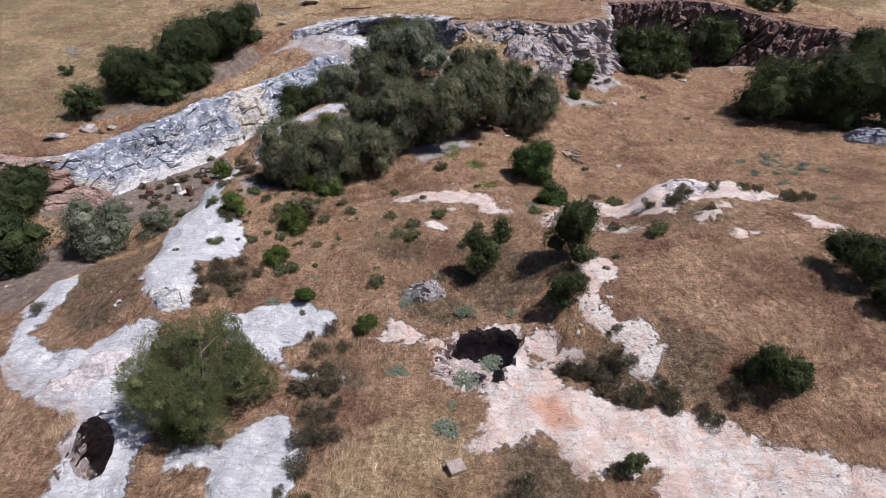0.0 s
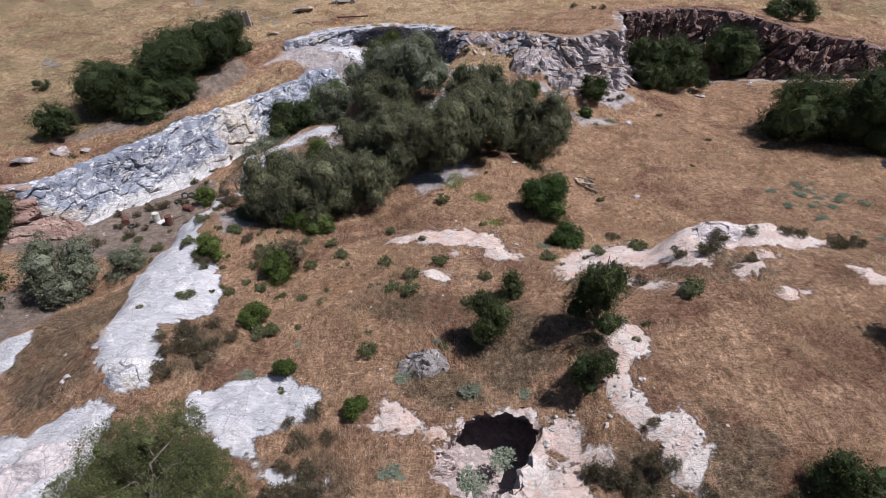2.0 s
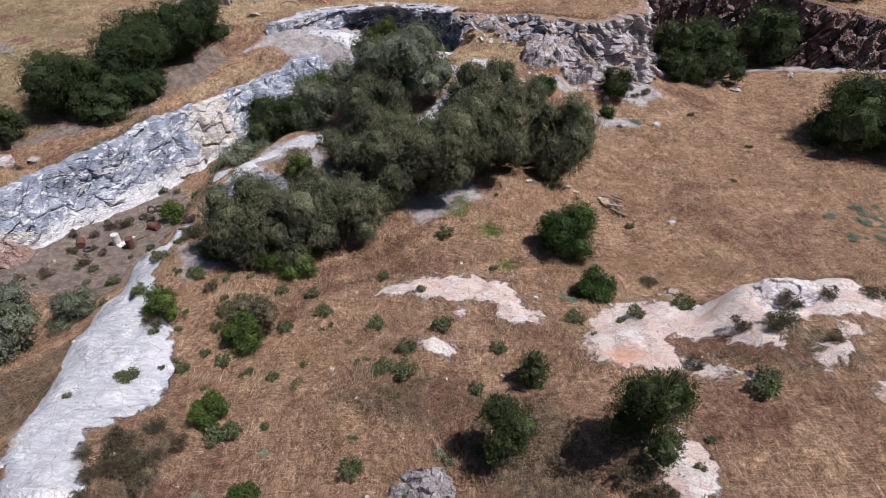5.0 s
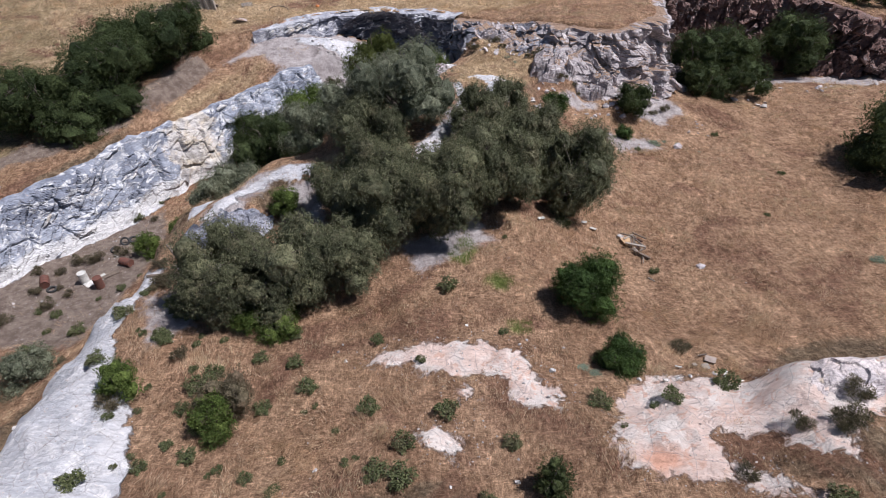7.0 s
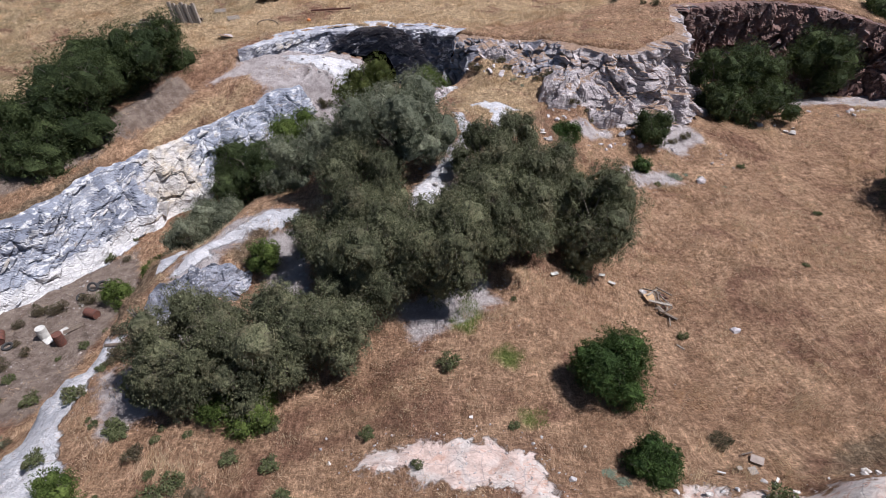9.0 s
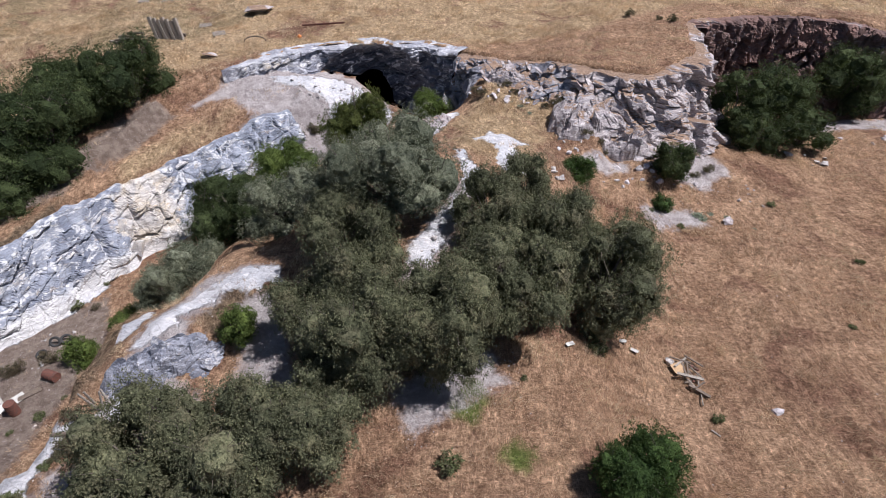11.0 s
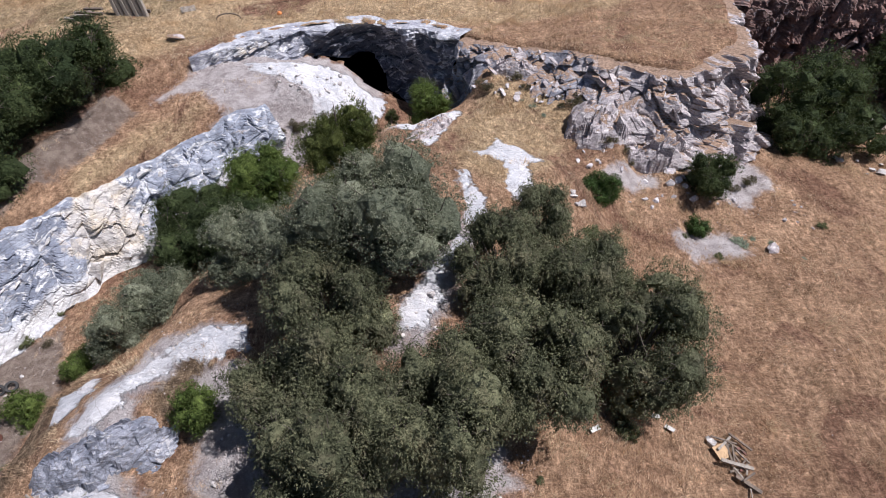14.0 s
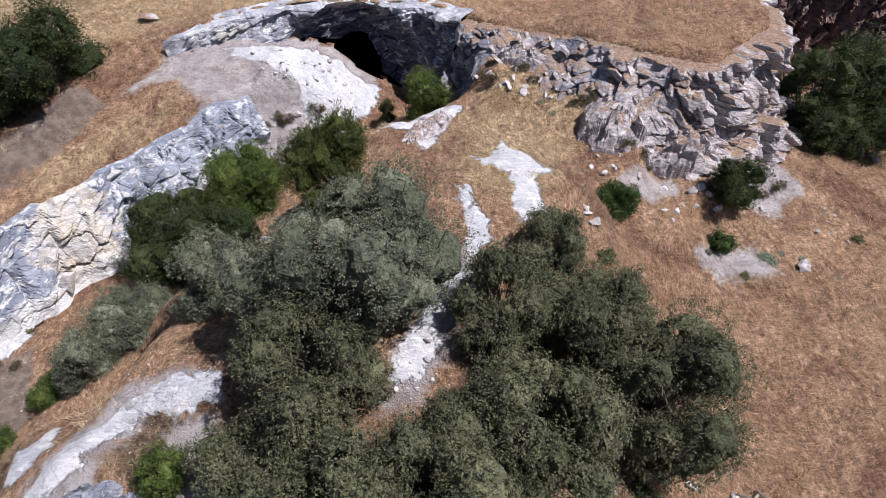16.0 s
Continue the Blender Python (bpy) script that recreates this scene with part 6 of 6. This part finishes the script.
drum(-25.3, 47.8, WHITE_PAINT, "white ribbed oil drum standing in the pit", False, 0, "dented white lid")
drum(-24.0, 47.3, RUST, "rust-red oil drum standing in the pit", False, 40, "rusted lid")
drum(-28.2, 48.0, RUST, "rust-red oil drum lying on its side", True, 30, "rusted lid")
drum(-23.6, 49.8, RUST, "crushed rust-red drum by the rock edge", True, 70, "rusted lid")
tyre(-27.3, 47.1, 0, 0, .08)
tyre(-24.7, 52.6, 20, 60, .25)
tyre(-24.2, 52.9, 40, 20, .2)
tyre(-25.0, 51.6, 0, 5, .09)
sheet = new("sheet_panel")
tagged(sheet, "white weathered sheet panel on the pit floor", "panel")
part("panel", box(1.5, .6, .025, .005), WHITE_PAINT, sheet)
at_ground(sheet, -24.6, 47.9, .07, 3, 2, 55)
plank(-23.9, 48.5, 1.2, .35, .05, 40, .08, material=DARK_TIMBER, label="dark timber board on the pit floor", group="pit boards")

# timber pile in the field
pile_x, pile_y = 11.45, 46.3
for dx, dy, ln, w, rz, lift, tilt in [(.15, .8, 1.1, .12, 88, .12, 4), (.3, .7, .9, .1, 80, .2, -6), (.25, .1, 1.55, .2, -17, .28, 3), (.5, -.75, 1.3, .22, -38, .15, 6), (.55, -.5, .8, .1, 30, .3, -5), (.3, -.3, .9, .09, -60, .1, 8), (.45, .35, 1.0, .1, -75, .12, 5),
                                      (.6, .2, .8, .08, 45, .2, 10), (.2, -.1, .7, .12, 10, .1, -4), (.7, .55, .9, .07, -50, .15, 12), (.65, -.1, .6, .09, 70, .22, -8)]:
    plank(pile_x + dx * .9, pile_y + dy * .9, ln * .82, w * .8, .05, rz, lift, tilt, random.uniform(-8, 8), random.choice((GREY_TIMBER, DARK_TIMBER, DARK_TIMBER)))
for _ in range(7):
    plank(pile_x + r.uniform(-.1, 1.1), pile_y + r.uniform(-1.2, 1.2), r.uniform(.5, 1.3), r.uniform(.05, .13), .05, r.uniform(0, 180), r.uniform(.05, .2), r.uniform(-8, 8), 0, DARK_TIMBER if r.random() < .7 else GREY_TIMBER)
chip = new("chipboard_sheet")
tagged(chip, "tan chipboard sheet lying on a timber pile", "board")
part("board", box(.55, .6, .02, .004), BOARD, chip)
at_ground(chip, 11.3, 47.0, .14, 6, -4, 20)
for dx, dy, rz in [(.55, .8, 20), (.35, -.1, 60), (.75, .6, 110)]:
    tile = new("broken_brick")
    tagged(tile, "broken red brick in a timber pile", "brick", "broken bricks")
    part("block", box(.2, .1, .06, .008), RUST, tile)
    at_ground(tile, pile_x + dx, pile_y + dy, .16, 12, 20, rz)
plank(11.9, 43.4, .45, .08, .03, -50, .04, label="short pale stick of timber in dry grass", group="field sticks")
# boards under the pepper trees, rubbish by the ridge
for x, y, sx, sy, rz in [(5.7, 47.1, .7, .35, 30), (7.4, 48.1, .25, .6, 20), (8.8, 48.4, .5, .3, -20), (9.3, 47.9, .6, .3, -40)]:
    b = new("discarded_board")
    tagged(b, "discarded pale board under the trees", "board", "discarded boards")
    part("board", box(sx * .7, sy * .6, .04, .006), WHITE_PAINT, b)
    at_ground(b, x, y, .12, random.uniform(5, 25), random.uniform(-15, 15), rz)
for x, y, sx, sy, rz, mt, lb in [(11.9, 35.7, .55, .5, 10, GREY_TIMBER, "grey discarded panel by the rubble edge"), (12.6, 35.2, .7, .16, 50, WHITE_PAINT, "white discarded strip by the rubble edge"), (12.4, 36.3, .8, .6, -30, CONCRETE, "grey broken slab by the rubble edge"),
                                 (11.4, 35.8, .35, .3, 25, GREY_TIMBER, "weathered discarded board scrap"), (10.5, 35.5, .5, .12, -20, WHITE_PAINT, "white curved plastic strip"), (12.1, 36.6, .9, .1, 15, DARK_TIMBER, "dark timber scrap by the rubble edge")]:
    b = new("scrap_panel")
    tagged(b, lb, "scrap", "ridge rubbish")
    part("panel", box(sx * .62, sy * .62, .04, .008), mt, b)
    at_ground(b, x, y, .14, random.uniform(-12, 18), random.uniform(-12, 12), rz)
slab = new("concrete_slab")
tagged(slab, "square weathered concrete slab in golden grass", "slab")
part("block", box(.65, .55, .18, .02), CONCRETE, slab)
at_ground(slab, .5, 13.1, .16, 4, 5, 25)
# posts and a log on the spur
for x, y, h, rx, ry in [(-15.9, 44.0, 1.5, 8, -10), (-15.6, 43.9, 1.3, -6, 8), (-16.2, 44.3, 1.2, 12, 4), (-15.4, 44.2, 1.0, -10, -14)]:
    p_ = new("wooden_post")
    tagged(p_, "split grey wooden post leaning on the spur", "post", "spur posts")
    part("shaft", lathe([(.001, -.2), (.06, -.2), (.055, h * .5), (.045, h), (.001, h + .02)], 9), GREY_TIMBER, p_)
    at_ground(p_, x, y, 0, rx, ry, 0)
lg = new("fallen_log")
tagged(lg, "dark fallen log on the grassy spur", "log")
part("shaft", lathe([(.001, -.9), (.09, -.9), (.1, 0), (.07, .8), (.001, .82)], 10), DARK_TIMBER, lg)
at_ground(lg, -16.4, 42.8, .1, 0, 90, 8)

# timber crib wall on the top land
crib = new("timber_crib_wall")
tagged(crib, "leaning row of thick grey timber posts", "retaining wall")
for i in range(7):
    part("post", box(.34, .30, 2.3 - .22 * (i % 3), .03, (i * .43 - 1.3, .05 * (i % 2), .85), (-10, -14 - 2 * (i % 3), 0)), GREY_TIMBER, crib)
part("rail", box(3.3, .2, .26, .02, (0, .34, .35)), DARK_TIMBER, crib)
at_ground(crib, -27.0, 84.2, -.05, 0, 0, -8)
for k in range(9):
    plank(-31.3 + r.uniform(-1.2, 1.2), 84.2 + r.uniform(-.5, .5), r.uniform(1.4, 2.6), .26, .16, r.uniform(-25, 15), .1 + .14 * (k % 4), r.uniform(-6, 6), 0, (GREY_TIMBER, DARK_TIMBER)[k % 2], "weathered timber baulk on a heap", "timber heap", "baulk")


def pallet(x, y, rz, lift, tilt, label):
    ob = new("pallet")
    tagged(ob, label, "pallet", "pallets")
    for i in range(6):
        part("slat", box(1.2, .11, .022, .004, (0, i * .17 - .42, .11)), GREY_TIMBER, ob)
    for i in (-.5, 0, .5):
        part("bearer", box(.09, .95, .09, .006, (i, 0, .05)), DARK_TIMBER, ob)
    return at_ground(ob, x, y, lift, tilt, 0, rz)


for x, y, rz, lift, tilt in [(-22.2, 84.6, 25, .02, 6), (-47.9, 74.6, -10, .3, 30), (-47.0, 74.2, 15, .05, 8), (-35, 97.5, 12, .1, 4), (-32, 97, -6, .1, 4), (-38, 99, 0, .3, 40), (-24.5, 87.5, 20, 0, 3)]:
    pallet(x, y, rz, lift, tilt, "weathered grey timber pallet in golden grass")
rail = new("rusty_rail")
tagged(rail, "rusted iron rail lying in golden grass", "rail")
part("bar", box(4.2, .14, .16, .02), RUST, rail)
at_ground(rail, -12.4, 86.6, .22, 0, 0, 12)
hoop = new("iron_hoop")
tagged(hoop, "dark bent iron hoop in golden grass", "scrap iron")
bm = bmesh.new()
prev = None
for i in range(17):
    a = math.pi * i / 16
    ring = [bm.verts.new((.95 * math.cos(a) + dx, dy, .42 * math.sin(a) + dz)) for dx, dy, dz in ((0, -.06, 0), (0, .06, 0), (.07 * math.cos(a), .06, .07 * math.sin(a)), (.07 * math.cos(a), -.06, .07 * math.sin(a)))]
    if prev:
        for k in range(4):
            bm.faces.new((prev[k], prev[(k + 1) % 4], ring[(k + 1) % 4], ring[k]))
    prev = ring
part("band", bm, DARK_TIMBER, hoop)
at_ground(hoop, -18.2, 82.6, .1, 0, 0, 8)
cone = new("orange_cover")
tagged(cone, "small orange plastic cover in golden grass", "cover")
part("shell", lathe([(.2, 0), (.19, .12), (.12, .2), (.001, .22)], 14), plain_material("orange_plastic", (.75, .24, .04), (.6, .2, .05), 4, .5), cone)
at_ground(cone, -14.1, 83.2, 0)


# ---- parked car ----
def car(x, y, rz):
    ob = new("hatchback_car")
    tagged(ob, "small white parked hatchback in golden grass", "car")
    paint, glass, black = plain_material("white_car_paint", (.72, .74, .76), (.66, .68, .71), 2, .3, 0, .001), plain_material("dark_car_glass", (.02, .025, .03), (.03, .035, .04), 2, .1, 0, .001), RUBBER
    prof = [(-1.75, .35), (-1.8, .8), (-1.6, 1.0), (-1.25, 1.42), (-.2, 1.47), (.45, 1.36), (1.0, .98), (1.7, .86), (1.85, .6), (1.8, .32)]
    bm = bmesh.new()
    sides = []
    for yy, sq in ((-.8, 1), (-.72, 1.0), (.72, 1.0), (.8, 1)):
        sides.append([bm.verts.new((px_ * (.97 if abs(yy) > .75 else 1), yy * (.86 if pz_ > 1.1 else 1), pz_)) for px_, pz_ in prof])
    for a, b in zip(sides, sides[1:]):
        for i in range(len(prof)):
            j = (i + 1) % len(prof)
            bm.faces.new((a[i], a[j], b[j], b[i]))
    bm.faces.new(sides[0])
    bm.faces.new(sides[-1][::-1])
    bmesh.ops.recalc_face_normals(bm, faces=bm.faces)
    part("body", bm, paint, ob)
    for s in (-1, 1):
        for x0, x1, x2, x3 in ((-1.35, -1.15, -.45, -.4), (-.3, -.3, .4, .75)):
            bm = bmesh.new()
            vs = [bm.verts.new((a, s * b, c)) for a, b, c in ((x0, .80, 1.0), (x1, .70, 1.36), (x2, .70, 1.38), (x3, .80, 1.0))]
            vs2 = [bm.verts.new((v.co.x, v.co.y - s * .03, v.co.z)) for v in vs]
            bm.faces.new(vs)
            bm.faces.new(vs2[::-1])
            for i in range(4):
                bm.faces.new((vs[i], vs2[i], vs2[(i + 1) % 4], vs[(i + 1) % 4]))
            bmesh.ops.recalc_face_normals(bm, faces=bm.faces)
            part("side_window", bm, glass, ob)
        for wx in (-1.15, 1.15):
            def turned(profile):
                bm = lathe(profile, 18)
                bmesh.ops.rotate(bm, cent=(0, 0, 0), matrix=Euler((radians(90), 0, 0)).to_matrix(), verts=bm.verts)
                bmesh.ops.translate(bm, vec=(wx, s * .74, .3), verts=bm.verts)
                return bm
            wheel = part("wheel", turned([(.001, -.085), (.19, -.085), (.2, 0), (.19, .085), (.001, .085)]), CONCRETE, ob, "grey wheel disc")
            part("tyre", turned([(.19, -.09), (.28, -.09), (.3, 0), (.28, .09), (.19, .09), (.19, -.09)]), black, wheel, "black rubber tyre")
    part("windscreen", box(.04, 1.15, .62, .01, (.76, 0, 1.18), (0, -55, 0)), glass, ob)
    part("rear_window", box(.04, 1.1, .5, .01, (-1.46, 0, 1.22), (0, 40, 0)), glass, ob)
    return at_ground(ob, x, y, .02, 0, 0, rz)


car(-15.0, 96.6, 12)
